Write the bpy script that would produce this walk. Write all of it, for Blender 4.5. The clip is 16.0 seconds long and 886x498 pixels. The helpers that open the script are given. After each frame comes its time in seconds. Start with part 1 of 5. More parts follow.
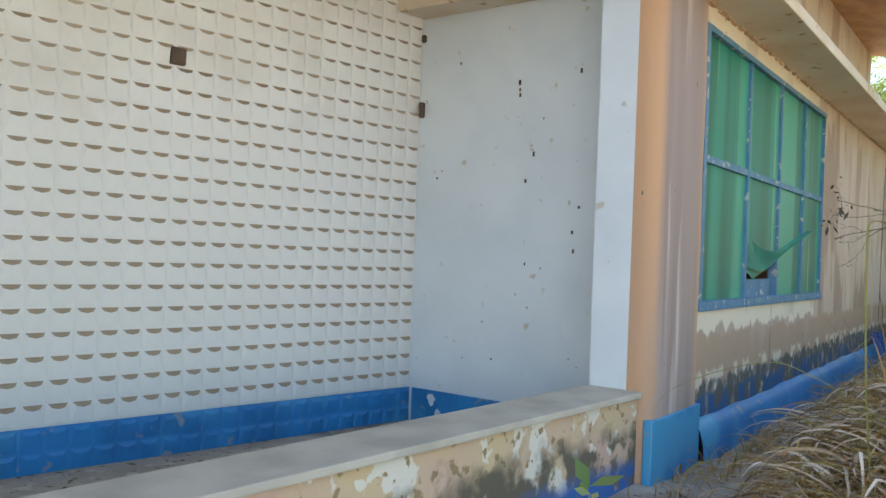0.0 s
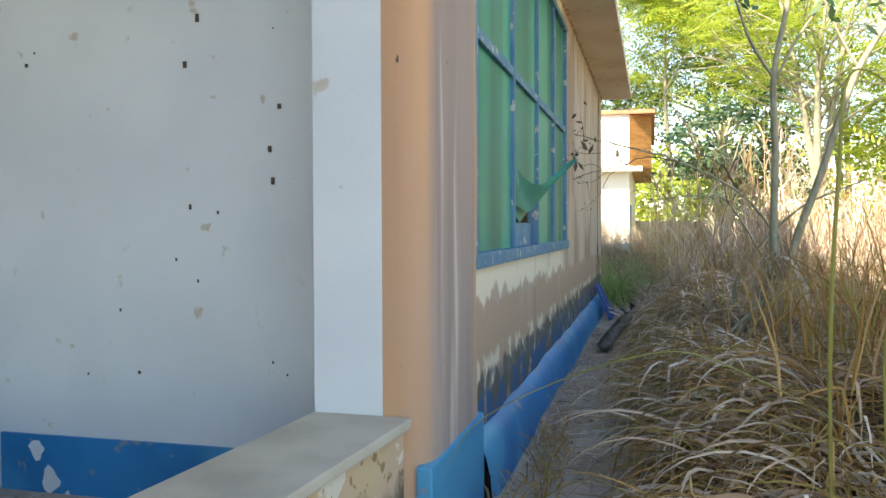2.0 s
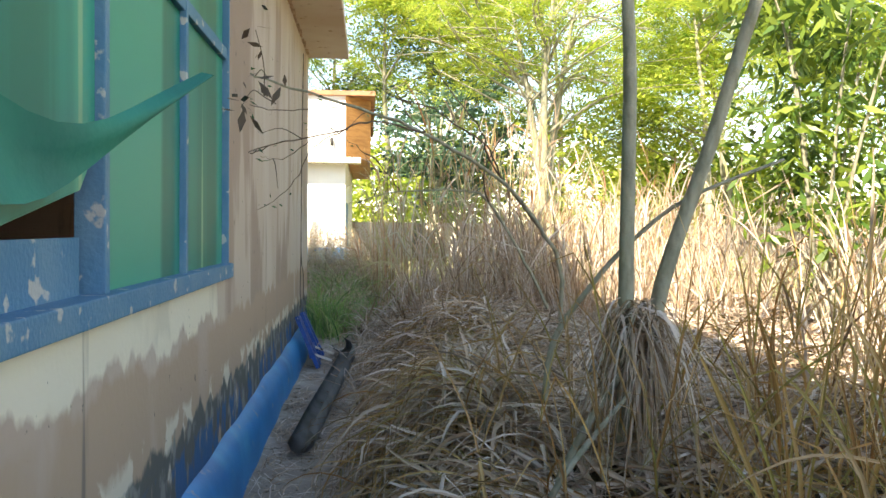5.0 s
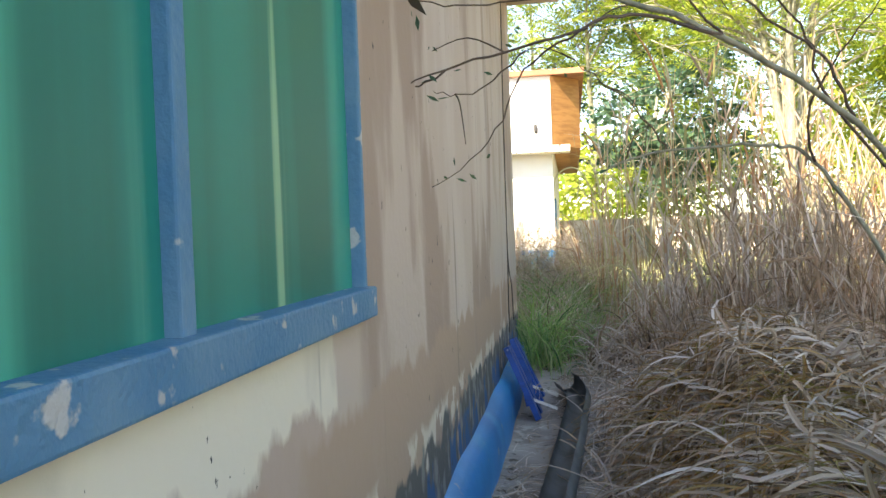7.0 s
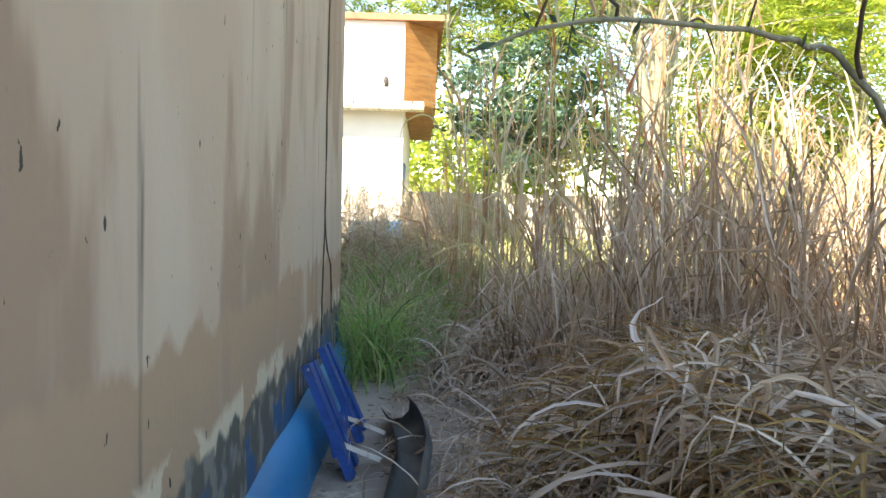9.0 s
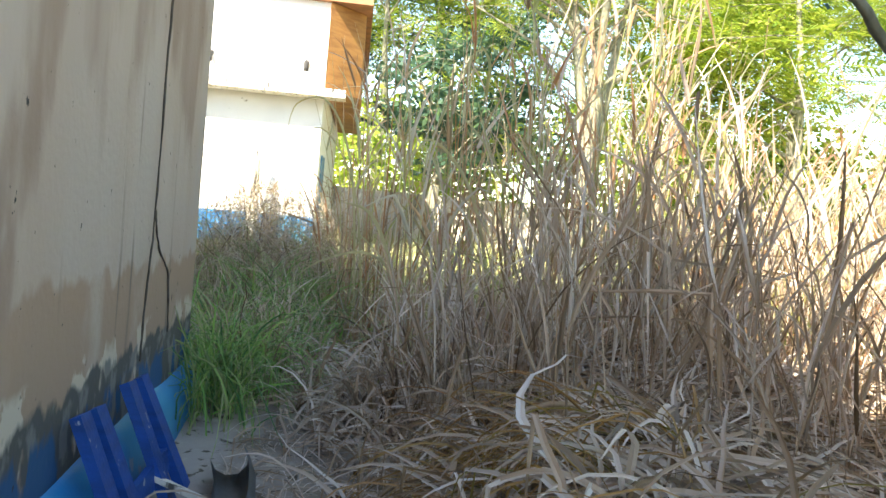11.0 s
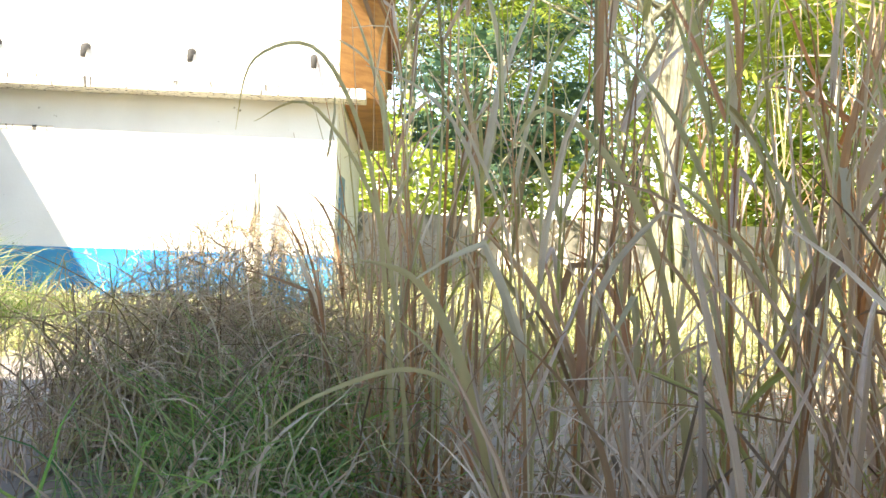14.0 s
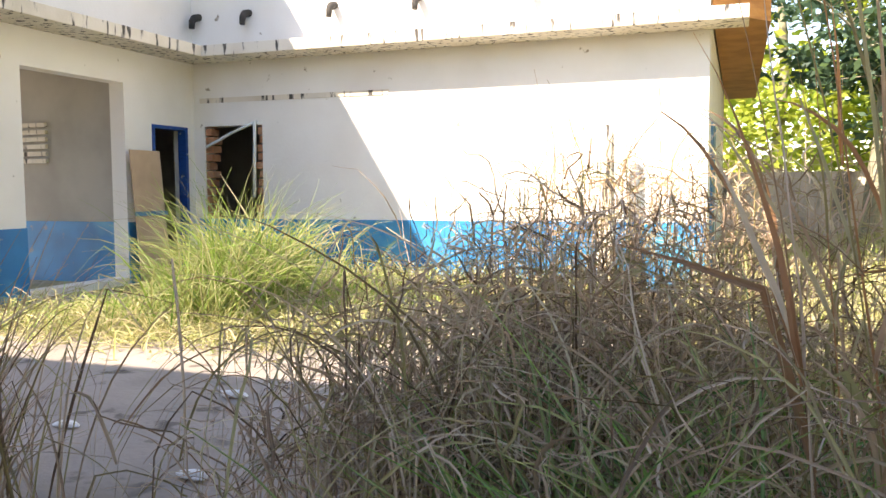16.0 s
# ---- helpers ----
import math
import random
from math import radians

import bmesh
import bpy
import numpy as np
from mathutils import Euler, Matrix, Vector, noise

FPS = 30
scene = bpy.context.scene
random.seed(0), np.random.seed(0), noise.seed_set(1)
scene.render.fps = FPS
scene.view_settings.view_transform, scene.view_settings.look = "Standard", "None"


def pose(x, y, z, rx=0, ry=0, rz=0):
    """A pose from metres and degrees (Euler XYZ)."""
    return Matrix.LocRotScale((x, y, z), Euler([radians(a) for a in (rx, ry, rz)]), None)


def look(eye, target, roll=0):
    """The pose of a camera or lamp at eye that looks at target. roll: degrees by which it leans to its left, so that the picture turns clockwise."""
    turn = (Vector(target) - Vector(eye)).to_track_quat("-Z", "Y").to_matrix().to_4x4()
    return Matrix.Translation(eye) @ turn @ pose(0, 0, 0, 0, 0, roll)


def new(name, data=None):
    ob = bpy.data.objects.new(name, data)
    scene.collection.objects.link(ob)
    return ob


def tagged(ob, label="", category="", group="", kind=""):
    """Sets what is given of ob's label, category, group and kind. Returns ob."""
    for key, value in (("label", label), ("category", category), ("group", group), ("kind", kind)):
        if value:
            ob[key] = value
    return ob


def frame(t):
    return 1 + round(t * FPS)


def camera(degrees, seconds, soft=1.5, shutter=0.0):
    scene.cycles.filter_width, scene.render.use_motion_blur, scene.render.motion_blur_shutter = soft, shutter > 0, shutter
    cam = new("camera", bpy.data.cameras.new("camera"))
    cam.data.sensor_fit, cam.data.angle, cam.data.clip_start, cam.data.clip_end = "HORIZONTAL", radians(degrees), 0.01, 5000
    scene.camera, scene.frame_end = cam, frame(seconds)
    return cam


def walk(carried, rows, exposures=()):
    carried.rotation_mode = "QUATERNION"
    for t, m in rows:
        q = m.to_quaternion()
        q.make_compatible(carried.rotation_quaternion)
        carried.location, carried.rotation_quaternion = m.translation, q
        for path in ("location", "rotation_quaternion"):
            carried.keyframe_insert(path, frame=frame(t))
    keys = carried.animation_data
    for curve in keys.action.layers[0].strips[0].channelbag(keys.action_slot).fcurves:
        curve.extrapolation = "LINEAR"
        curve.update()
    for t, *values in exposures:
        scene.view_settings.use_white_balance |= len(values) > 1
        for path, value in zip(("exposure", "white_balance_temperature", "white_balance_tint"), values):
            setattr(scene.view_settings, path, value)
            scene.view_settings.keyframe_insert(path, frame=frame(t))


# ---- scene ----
cam = camera(57.4, 16.0)
PATH = [
    (0, (2.068, -0.476, 1.516), (0.89, 1.14, 1.525), 2.2),
    (0.5, (1.693, -0.125, 1.39), (0.536, 1.504, 1.46), 2.4),
    (1, (1.236, 0.5, 1.266), (0.197, 2.203, 1.4), 1.5),
    (1.5, (0.93, 1.201, 1.333), (0.166, 3.048, 1.384), 1.6),
    (2, (0.856, 1.819, 1.339), (0.354, 3.754, 1.289), -0.2),
    (2.5, (0.772, 2.407, 1.364), (0.55, 4.393, 1.3), -0.7),
    (3, (0.625, 3.031, 1.504), (0.638, 5.03, 1.46), 0.7),
    (3.5, (0.687, 3.599, 1.376), (0.726, 5.598, 1.412), 0.7),
    (5.8, (0.76, 6.688, 1.433), (0.995, 8.672, 1.347), 0.6),
    (6, (0.73, 6.927, 1.425), (0.956, 8.913, 1.346), 0.5),
    (6.5, (0.67, 7.545, 1.394), (0.603, 9.544, 1.351), -0.9),
    (7, (0.537, 8.033, 1.348), (0.224, 10.008, 1.309), -2.1),
    (7.5, (0.469, 8.396, 1.374), (0.25, 10.383, 1.313), -2.0),
    (8, (0.478, 8.988, 1.321), (0.406, 10.984, 1.22), 0.7),
    (8.5, (0.516, 9.672, 1.268), (0.53, 11.669, 1.157), 0.7),
    (11, (0.903, 11.08, 1.312), (1.124, 13.065, 1.208), 5.3),
    (11.5, (1.021, 11.619, 1.366), (1.307, 13.597, 1.307), 2.7),
    (12, (1.015, 12.21, 1.414), (1.359, 14.18, 1.413), 1.5),
    (12.5, (0.982, 12.688, 1.396), (1.312, 14.661, 1.405), -0.3),
    (13, (1.0, 13.234, 1.403), (1.251, 15.218, 1.407), -1.5),
    (13.5, (0.914, 13.752, 1.394), (1.098, 15.744, 1.369), 0.9),
    (14, (0.895, 14.138, 1.402), (1.035, 16.132, 1.338), 2.1),
    (14.5, (0.916, 14.771, 1.328), (0.802, 16.765, 1.228), 1.0),
    (15, (0.9, 15.098, 1.355), (0.564, 17.065, 1.229), 0.5),
    (15.5, (0.716, 15.612, 1.29), (0.202, 17.54, 1.164), -0.2),
    (16, (0.512, 15.93, 1.294), (-0.17, 17.804, 1.145), -0.3),
]
EXPO = [(0, 1.98, 7400, 10), (1.5, 1.96, 7400, 9), (3.2, 1.95, 8200, 10), (5.0, 1.95, 7500, 9), (7.0, 2.15, 7400, 12), (8.5, 2.12, 7400, 10), (10.5, 2.10, 6900, 7), (12.0, 1.92, 7200, 6), (13.0, 1.98, 7100, 7), (14.0, 2.08, 7200, 9), (15.0, 2.02, 7200, 12), (16.0, 1.66, 7600, 18)]
walk(cam, [(t, look(eye, target, roll)) for t, eye, target, roll in PATH], EXPO)

# ---- world and sun ----
SUN_WAY = Vector((0.60, 1.06, -1.0)).normalized()
world = bpy.data.worlds.new("world")
scene.world = world
world.use_nodes = True
wn = world.node_tree
sky = wn.nodes.new("ShaderNodeTexSky")
sky.sky_type = "NISHITA"
sky.sun_disc = False
sky.sun_elevation = math.asin(-SUN_WAY.z)
sky.sun_rotation = math.atan2(-SUN_WAY.x, -SUN_WAY.y)
sky.air_density, sky.dust_density, sky.ozone_density = 1.0, 0.4, 2.0
wn.links.new(sky.outputs[0], wn.nodes["Background"].inputs["Color"])
wn.nodes["Background"].inputs["Strength"].default_value = 0.15
sun = new("sun", bpy.data.lights.new("sun", "SUN"))
sun.data.energy, sun.data.angle, sun.data.color = 5.0, radians(0.6), (1.0, 0.93, 0.82)
sun.matrix_world = look((0, 0, 20), Vector((0, 0, 20)) + SUN_WAY)


# ---- materials ----
def mat(name, base, other=None, scale=3.0, rough=0.8, bump=0.15, bump_scale=40.0, stretch=(1, 1, 1), spread=(0.4, 0.65), detail=6.0):
    m = bpy.data.materials.new(name)
    m.use_nodes = True
    t = m.node_tree
    b = t.nodes["Principled BSDF"]
    b.inputs["Roughness"].default_value = rough
    co = t.nodes.new("ShaderNodeTexCoord")
    mp = t.nodes.new("ShaderNodeMapping")
    mp.inputs["Scale"].default_value = stretch
    t.links.new(co.outputs["Object"], mp.inputs["Vector"])
    n1 = t.nodes.new("ShaderNodeTexNoise")
    n1.inputs["Scale"].default_value, n1.inputs["Detail"].default_value = scale, detail
    t.links.new(mp.outputs[0], n1.inputs["Vector"])
    ramp = t.nodes.new("ShaderNodeValToRGB")
    ramp.color_ramp.elements[0].position, ramp.color_ramp.elements[1].position = spread
    ramp.color_ramp.elements[0].color = (*base, 1)
    ramp.color_ramp.elements[1].color = (*(other or [c * 0.8 for c in base]), 1)
    t.links.new(n1.outputs["Fac"], ramp.inputs["Fac"])
    t.links.new(ramp.outputs[0], b.inputs["Base Color"])
    n2 = t.nodes.new("ShaderNodeTexNoise")
    n2.inputs["Scale"].default_value, n2.inputs["Detail"].default_value = bump_scale, 5
    t.links.new(co.outputs["Object"], n2.inputs["Vector"])
    bp = t.nodes.new("ShaderNodeBump")
    bp.inputs["Strength"].default_value, bp.inputs["Distance"].default_value = bump, 0.02
    t.links.new(n2.outputs["Fac"], bp.inputs["Height"])
    t.links.new(bp.outputs[0], b.inputs["Normal"])
    m["ramp"] = ramp.name
    return m


def over(m, color, scale, lo, hi, stretch=(1, 1, 1), axis=None, span=(0, 1), seed=0.0, wobble=0.0):
    """Lays a stain of that colour over a material: a noise mask, held to a span of one axis if given."""
    t = m.node_tree
    b = t.nodes["Principled BSDF"]
    old = b.inputs["Base Color"].links[0].from_socket
    co = t.nodes.new("ShaderNodeTexCoord")
    mp = t.nodes.new("ShaderNodeMapping")
    mp.inputs["Scale"].default_value, mp.inputs["Location"].default_value = stretch, (seed, seed * 0.7, seed * 1.3)
    t.links.new(co.outputs["Object"], mp.inputs["Vector"])
    n = t.nodes.new("ShaderNodeTexNoise")
    n.inputs["Scale"].default_value, n.inputs["Detail"].default_value = scale, 7
    t.links.new(mp.outputs[0], n.inputs["Vector"])
    r = t.nodes.new("ShaderNodeMapRange")
    r.interpolation_type = "SMOOTHSTEP"
    r.inputs["From Min"].default_value, r.inputs["From Max"].default_value = lo, hi
    t.links.new(n.outputs["Fac"], r.inputs["Value"])
    fac = r.outputs[0]
    if axis is not None:
        sep = t.nodes.new("ShaderNodeSeparateXYZ")
        t.links.new(co.outputs["Object"], sep.inputs[0])
        src = sep.outputs[axis]
        if wobble:
            n3 = t.nodes.new("ShaderNodeTexNoise")
            n3.inputs["Scale"].default_value, n3.inputs["Detail"].default_value = 5.0, 6
            t.links.new(mp.outputs[0], n3.inputs["Vector"])
            ad = t.nodes.new("ShaderNodeMath")
            ad.operation = "MULTIPLY_ADD"
            t.links.new(n3.outputs["Fac"], ad.inputs[0])
            ad.inputs[1].default_value = wobble
            t.links.new(src, ad.inputs[2])
            src = ad.outputs[0]
        r2 = t.nodes.new("ShaderNodeMapRange")
        r2.inputs["From Min"].default_value, r2.inputs["From Max"].default_value = span
        t.links.new(src, r2.inputs["Value"])
        mul = t.nodes.new("ShaderNodeMath")
        mul.operation = "MULTIPLY"
        t.links.new(fac, mul.inputs[0])
        t.links.new(r2.outputs[0], mul.inputs[1])
        fac = mul.outputs[0]
    mix = t.nodes.new("ShaderNodeMix")
    mix.data_type = "RGBA"
    t.links.new(fac, mix.inputs["Factor"])
    t.links.new(old, mix.inputs[6])
    mix.inputs[7].default_value = (*color, 1)
    t.links.new(mix.outputs[2], b.inputs["Base Color"])
    return m


def leafy(name, colors, through_light=0.35, rough=0.6):
    """A thin blade or leaf: colour varies from blade to blade, light shines through."""
    m = bpy.data.materials.new(name)
    m.use_nodes = True
    t = m.node_tree
    b = t.nodes["Principled BSDF"]
    b.inputs["Roughness"].default_value = rough
    geo = t.nodes.new("ShaderNodeNewGeometry")
    ramp = t.nodes.new("ShaderNodeValToRGB")
    el = ramp.color_ramp.elements
    while len(el) < len(colors):
        el.new(0.5)
    for k, c in enumerate(colors):
        el[k].position, el[k].color = k / (len(colors) - 1), (*c, 1)
    t.links.new(geo.outputs["Random Per Island"], ramp.inputs["Fac"])
    t.links.new(ramp.outputs[0], b.inputs["Base Color"])
    tr = t.nodes.new("ShaderNodeBsdfTranslucent")
    t.links.new(ramp.outputs[0], tr.inputs["Color"])
    mix = t.nodes.new("ShaderNodeMixShader")
    mix.inputs[0].default_value = through_light
    t.links.new(b.outputs[0], mix.inputs[1])
    t.links.new(tr.outputs[0], mix.inputs[2])
    t.links.new(mix.outputs[0], t.nodes["Material Output"].inputs["Surface"])
    return m


M_FACADE = mat("stained cream plaster", (0.50, 0.38, 0.305), (0.43, 0.31, 0.24), 1.3, 0.9, 0.14, 30, (1, 1.3, 0.30), (0.32, 0.68))
ALL = (-0.2, -0.1)
over(M_FACADE, (0.70, 0.61, 0.48), 1.1, *ALL, (1, 1.0, 0.45), 2, (1.15, 1.18), 9.3, 0.38)
over(M_FACADE, (0.60, 0.52, 0.41), 2.2, 0.50, 0.60, (1, 1.0, 0.5), 2, (1.15, 1.2), 3.3, 0.38)
over(M_FACADE, (0.51, 0.395, 0.315), 1.1, *ALL, (1, 1.0, 0.35), 1, (9.98, 10.02), 12.4, 0.45)
over(M_FACADE, (0.57, 0.465, 0.385), 1.5, 0.46, 0.72, (1, 1.5, 0.40), 1, (10.2, 10.6), 5.7, 0.3)
over(M_FACADE, (0.37, 0.26, 0.195), 1.5, 0.50, 0.60, (1, 1.3, 0.40), 1, (10.1, 10.3), 15.7, 0.3)
over(M_FACADE, (0.53, 0.44, 0.37), 1.2, 0.42, 0.70, (1, 1.4, 0.28), 1, (12.4, 13.6), 25.1, 0.3)
over(M_FACADE, (0.42, 0.29, 0.205), 1.4, 0.34, 0.46, (1, 1.1, 0.5), 2, (1.10, 1.06), 6.3, 0.30)
over(M_FACADE, (0.20, 0.155, 0.125), 3.0, 0.63, 0.72, (1, 2.4, 0.14), 2, (3.2, 1.2), 8.4)
over(M_FACADE, (0.62, 0.53, 0.42), 5.0, 0.50, 0.53, (1, 0.8, 0.6), 2, (0.84, 0.80), 1.9, 0.28)
over(M_FACADE, (0.105, 0.10, 0.09), 6.0, 0.32, 0.42, (1, 1.0, 0.55), 2, (0.765, 0.735), 2.2, 0.36)
over(M_FACADE, (0.22, 0.21, 0.19), 9.0, 0.50, 0.60, (1, 1.0, 0.6), 2, (0.72, 0.70), 7.2, 0.30)
over(M_FACADE, (0.03, 0.10, 0.22), 5.0, 0.47, 0.54, (1, 1.0, 0.6), 2, (0.66, 0.62), 4.9, 0.30)
over(M_FACADE, (0.05, 0.045, 0.04), 26.0, 0.70, 0.72, (1, 1, 0.6), None, seed=3.7)
M_PILASTER = mat("orange-stained plaster", (0.40, 0.31, 0.275), (0.32, 0.235, 0.205), 1.0, 0.9, 0.10, 35, (1, 1.2, 0.12), (0.35, 0.65))
over(M_PILASTER, (0.29, 0.215, 0.195), 4.0, 0.46, 0.60, (1.0, 1.5, 0.10), None, seed=3.1)
over(M_PILASTER, (0.56, 0.46, 0.41), 3.0, 0.54, 0.68, (1.0, 1.6, 0.09), None, seed=9.4)
over(M_PILASTER, (0.52, 0.30, 0.17), 1.6, 0.18, 0.50, (1.0, 1.0, 0.16), 1, (4.93, 4.83), 1.4, 0.16)
over(M_PILASTER, (0.60, 0.36, 0.21), 1.3, 0.18, 0.42, (1.0, 1.0, 0.10), 1, (5.45, 5.62), 4.4)
over(M_PILASTER, (0.34, 0.26, 0.235), 1.1, 0.40, 0.62, (1.0, 1.3, 0.22), None, seed=6.2)
over(M_PILASTER, (0.10, 0.08, 0.07), 16.0, 0.70, 0.73, (1.0, 1.0, 0.5), None, seed=2.2)
M_WHITE = mat("cool white paint", (0.68, 0.72, 0.75), (0.60, 0.645, 0.68), 1.3, 0.75, 0.06, 60)
over(M_WHITE, (0.50, 0.46, 0.39), 9.0, 0.66, 0.74, (1, 1, 1), None, seed=2.0)
M_TILE = mat("white painted relief block", (0.76, 0.74, 0.70), (0.68, 0.65, 0.60), 2.2, 0.7, 0.05, 70)
M_FACET = mat("brown upper facets", (0.27, 0.195, 0.125), (0.50, 0.41, 0.31), 2.2, 0.95, 0.1, 80)
M_BLUE = mat("blue dado paint", (0.008, 0.215, 0.50), (0.006, 0.155, 0.38), 2.5, 0.45, 0.08, 50)
over(M_BLUE, (0.05, 0.30, 0.50), 0.8, 0.5, 0.62, seed=5.2)
over(M_BLUE, (0.20, 0.26, 0.34), 8.0, 0.64, 0.70, seed=3.3)
M_BLUEWOOD = mat("chipped blue painted wood", (0.004, 0.065, 0.30), (0.004, 0.045, 0.20), 6, 0.5, 0.15, 60, (1, 1, 4))
over(M_BLUEWOOD, (0.40, 0.42, 0.44), 12.0, 0.66, 0.70, seed=1.3)
M_FRAME = mat("flaking blue-grey window paint", (0.055, 0.17, 0.29), (0.10, 0.21, 0.31), 5, 0.6, 0.25, 60)
over(M_FRAME, (0.42, 0.40, 0.38), 14.0, 0.60, 0.66, seed=0.6)
M_SILL = mat("worn stone sill", (0.52, 0.46, 0.37), (0.40, 0.35, 0.28), 3.0, 0.8, 0.12, 60)
M_PARAPET = mat("peeling ochre plaster", (0.56, 0.41, 0.24), (0.54, 0.36, 0.27), 2.4, 0.9, 0.35, 22)
over(M_PARAPET, (0.66, 0.60, 0.50), 5.0, 0.54, 0.57, seed=4.4)
over(M_PARAPET, (0.30, 0.20, 0.10), 12.0, 0.58, 0.62, seed=8.4)
over(M_PARAPET, (0.13, 0.105, 0.07), 4.5, 0.40, 0.52, (1, 1, 1), 2, (0.66, 0.52), 7.0, 0.36)
over(M_PARAPET, (0.03, 0.12, 0.34), 5.0, 0.36, 0.46, (1, 1, 1), 2, (0.34, 0.22), 1.0, 0.2)
M_EAVE = mat("rust-marked cream concrete", (0.66, 0.56, 0.43), (0.58, 0.44, 0.30), 1.4, 0.9, 0.15, 35)
over(M_EAVE, (0.36, 0.22, 0.10), 6.0, 0.62, 0.70, seed=2.8)
M_FAR = mat("sun-bleached white wall", (0.80, 0.79, 0.76), (0.72, 0.70, 0.66), 0.9, 0.85, 0.10, 30)
over(M_FAR, (0.30, 0.27, 0.22), 7.0, 0.68, 0.74, seed=9.1)
M_SLAB = mat("weathered concrete ledge", (0.72, 0.67, 0.58), (0.60, 0.54, 0.45), 2.0, 0.9, 0.15, 35)
over(M_SLAB, (0.07, 0.065, 0.06), 5.0, 0.55, 0.64, (3.0, 3.0, 0.5), None, seed=5.0)
M_WOOD = mat("orange-brown roof boarding", (0.42, 0.20, 0.06), (0.30, 0.13, 0.04), 3.0, 0.7, 0.2, 30, (1, 1, 6))
M_PLY = mat("weathered plywood", (0.50, 0.36, 0.24), (0.42, 0.30, 0.20), 3.0, 0.85, 0.1, 40)
M_BRICK = mat("broken red brick", (0.34, 0.15, 0.08), (0.42, 0.24, 0.14), 9.0, 0.95, 0.5, 30)
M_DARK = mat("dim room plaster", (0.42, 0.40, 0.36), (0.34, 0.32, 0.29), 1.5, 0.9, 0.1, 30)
M_GREY = mat("dull galvanised sheet", (0.24, 0.24, 0.23), (0.15, 0.145, 0.135), 4.0, 0.7, 0.15, 30)
M_BLACK = mat("black drain spout", (0.03, 0.028, 0.025), (0.06, 0.055, 0.05), 8, 0.8, 0.1, 40)
M_ROOF = mat("old clay roof tiles", (0.36, 0.17, 0.09), (0.24, 0.12, 0.07), 4, 0.9, 0.3, 20)
M_BWALL = mat("weathered boundary wall", (0.60, 0.52, 0.45), (0.44, 0.38, 0.33), 1.0, 0.95, 0.2, 15)
over(M_BWALL, (0.16, 0.15, 0.12), 2.0, 0.52, 0.66, (1, 1, 0.3), seed=3.9)
M_BARK = mat("pale grey-green bark", (0.30, 0.28, 0.20), (0.19, 0.18, 0.12), 7, 0.9, 0.4, 40, (3, 3, 1))
M_TWIG = mat("dark dry twig", (0.085, 0.06, 0.045), (0.13, 0.09, 0.06), 9, 0.9, 0.3, 50)
M_PAPER = mat("crumpled white litter", (0.75, 0.75, 0.74), (0.6, 0.6, 0.58), 8, 0.7, 0.2, 40)
M_CRACK = mat("hairline crack shadow", (0.07, 0.055, 0.045), (0.12, 0.10, 0.08), 30, 1.0, 0.1, 40)
M_GROUND = mat("dusty earth and litter", (0.38, 0.325, 0.27), (0.25, 0.205, 0.165), 1.8, 1.0, 0.6, 18)
over(M_GROUND, (0.42, 0.37, 0.30), 9.0, 0.56, 0.66, seed=1.1)
over(M_GROUND, (0.11, 0.085, 0.055), 14.0, 0.60, 0.66, seed=6.6)
over(M_GROUND, (0.28, 0.26, 0.11), 0.35, 0.40, 0.60, (1, 1, 1), 1, (19.5, 24.0), 2.0)
M_YARD = mat("worn concrete yard", (0.35, 0.305, 0.27), (0.25, 0.22, 0.19), 1.2, 0.95, 0.3, 25)
over(M_YARD, (0.13, 0.11, 0.095), 6.0, 0.58, 0.70, seed=4.0)
# pale and near-black blades paint lit faces and shaded gaps into the straw
STRAW = leafy("dry straw", [(0.58, 0.44, 0.32), (0.36, 0.23, 0.13), (0.74, 0.63, 0.52), (0.13, 0.08, 0.04), (0.52, 0.38, 0.26), (0.74, 0.65, 0.57), (0.24, 0.15, 0.07), (0.66, 0.54, 0.44)], 0.22, 0.7)
BLADE = leafy("long yellow-green blade", [(0.24, 0.28, 0.06), (0.36, 0.32, 0.09), (0.17, 0.23, 0.05)], 0.4, 0.5)
GOLD = leafy("golden brown grass", [(0.50, 0.29, 0.09), (0.30, 0.145, 0.04), (0.60, 0.41, 0.17), (0.14, 0.07, 0.02), (0.33, 0.28, 0.07), (0.44, 0.24, 0.08), (0.56, 0.42, 0.26)], 0.35, 0.65)
# pale and dark leaves carry lit faces and shaded gaps in their colour
CANE = leafy("dry cane leaves", [(0.60, 0.48, 0.34), (0.44, 0.25, 0.12), (0.70, 0.61, 0.49), (0.40, 0.37, 0.14), (0.26, 0.19, 0.13), (0.46, 0.21, 0.08), (0.62, 0.54, 0.49), (0.34, 0.36, 0.10), (0.68, 0.60, 0.55)], 0.45, 0.6)
GREEN = leafy("green grass", [(0.20, 0.42, 0.08), (0.32, 0.46, 0.12), (0.08, 0.19, 0.06), (0.44, 0.46, 0.20), (0.17, 0.34, 0.11)], 0.4)
LIT = leafy("sunny dry grass", [(0.56, 0.50, 0.28), (0.36, 0.38, 0.11), (0.66, 0.58, 0.40), (0.25, 0.33, 0.08), (0.60, 0.51, 0.33)], 0.42)
LUSH = leafy("fresh yard grass", [(0.20, 0.34, 0.05), (0.50, 0.47, 0.24), (0.13, 0.26, 0.04), (0.60, 0.54, 0.34), (0.24, 0.38, 0.07), (0.30, 0.40, 0.10)], 0.45)
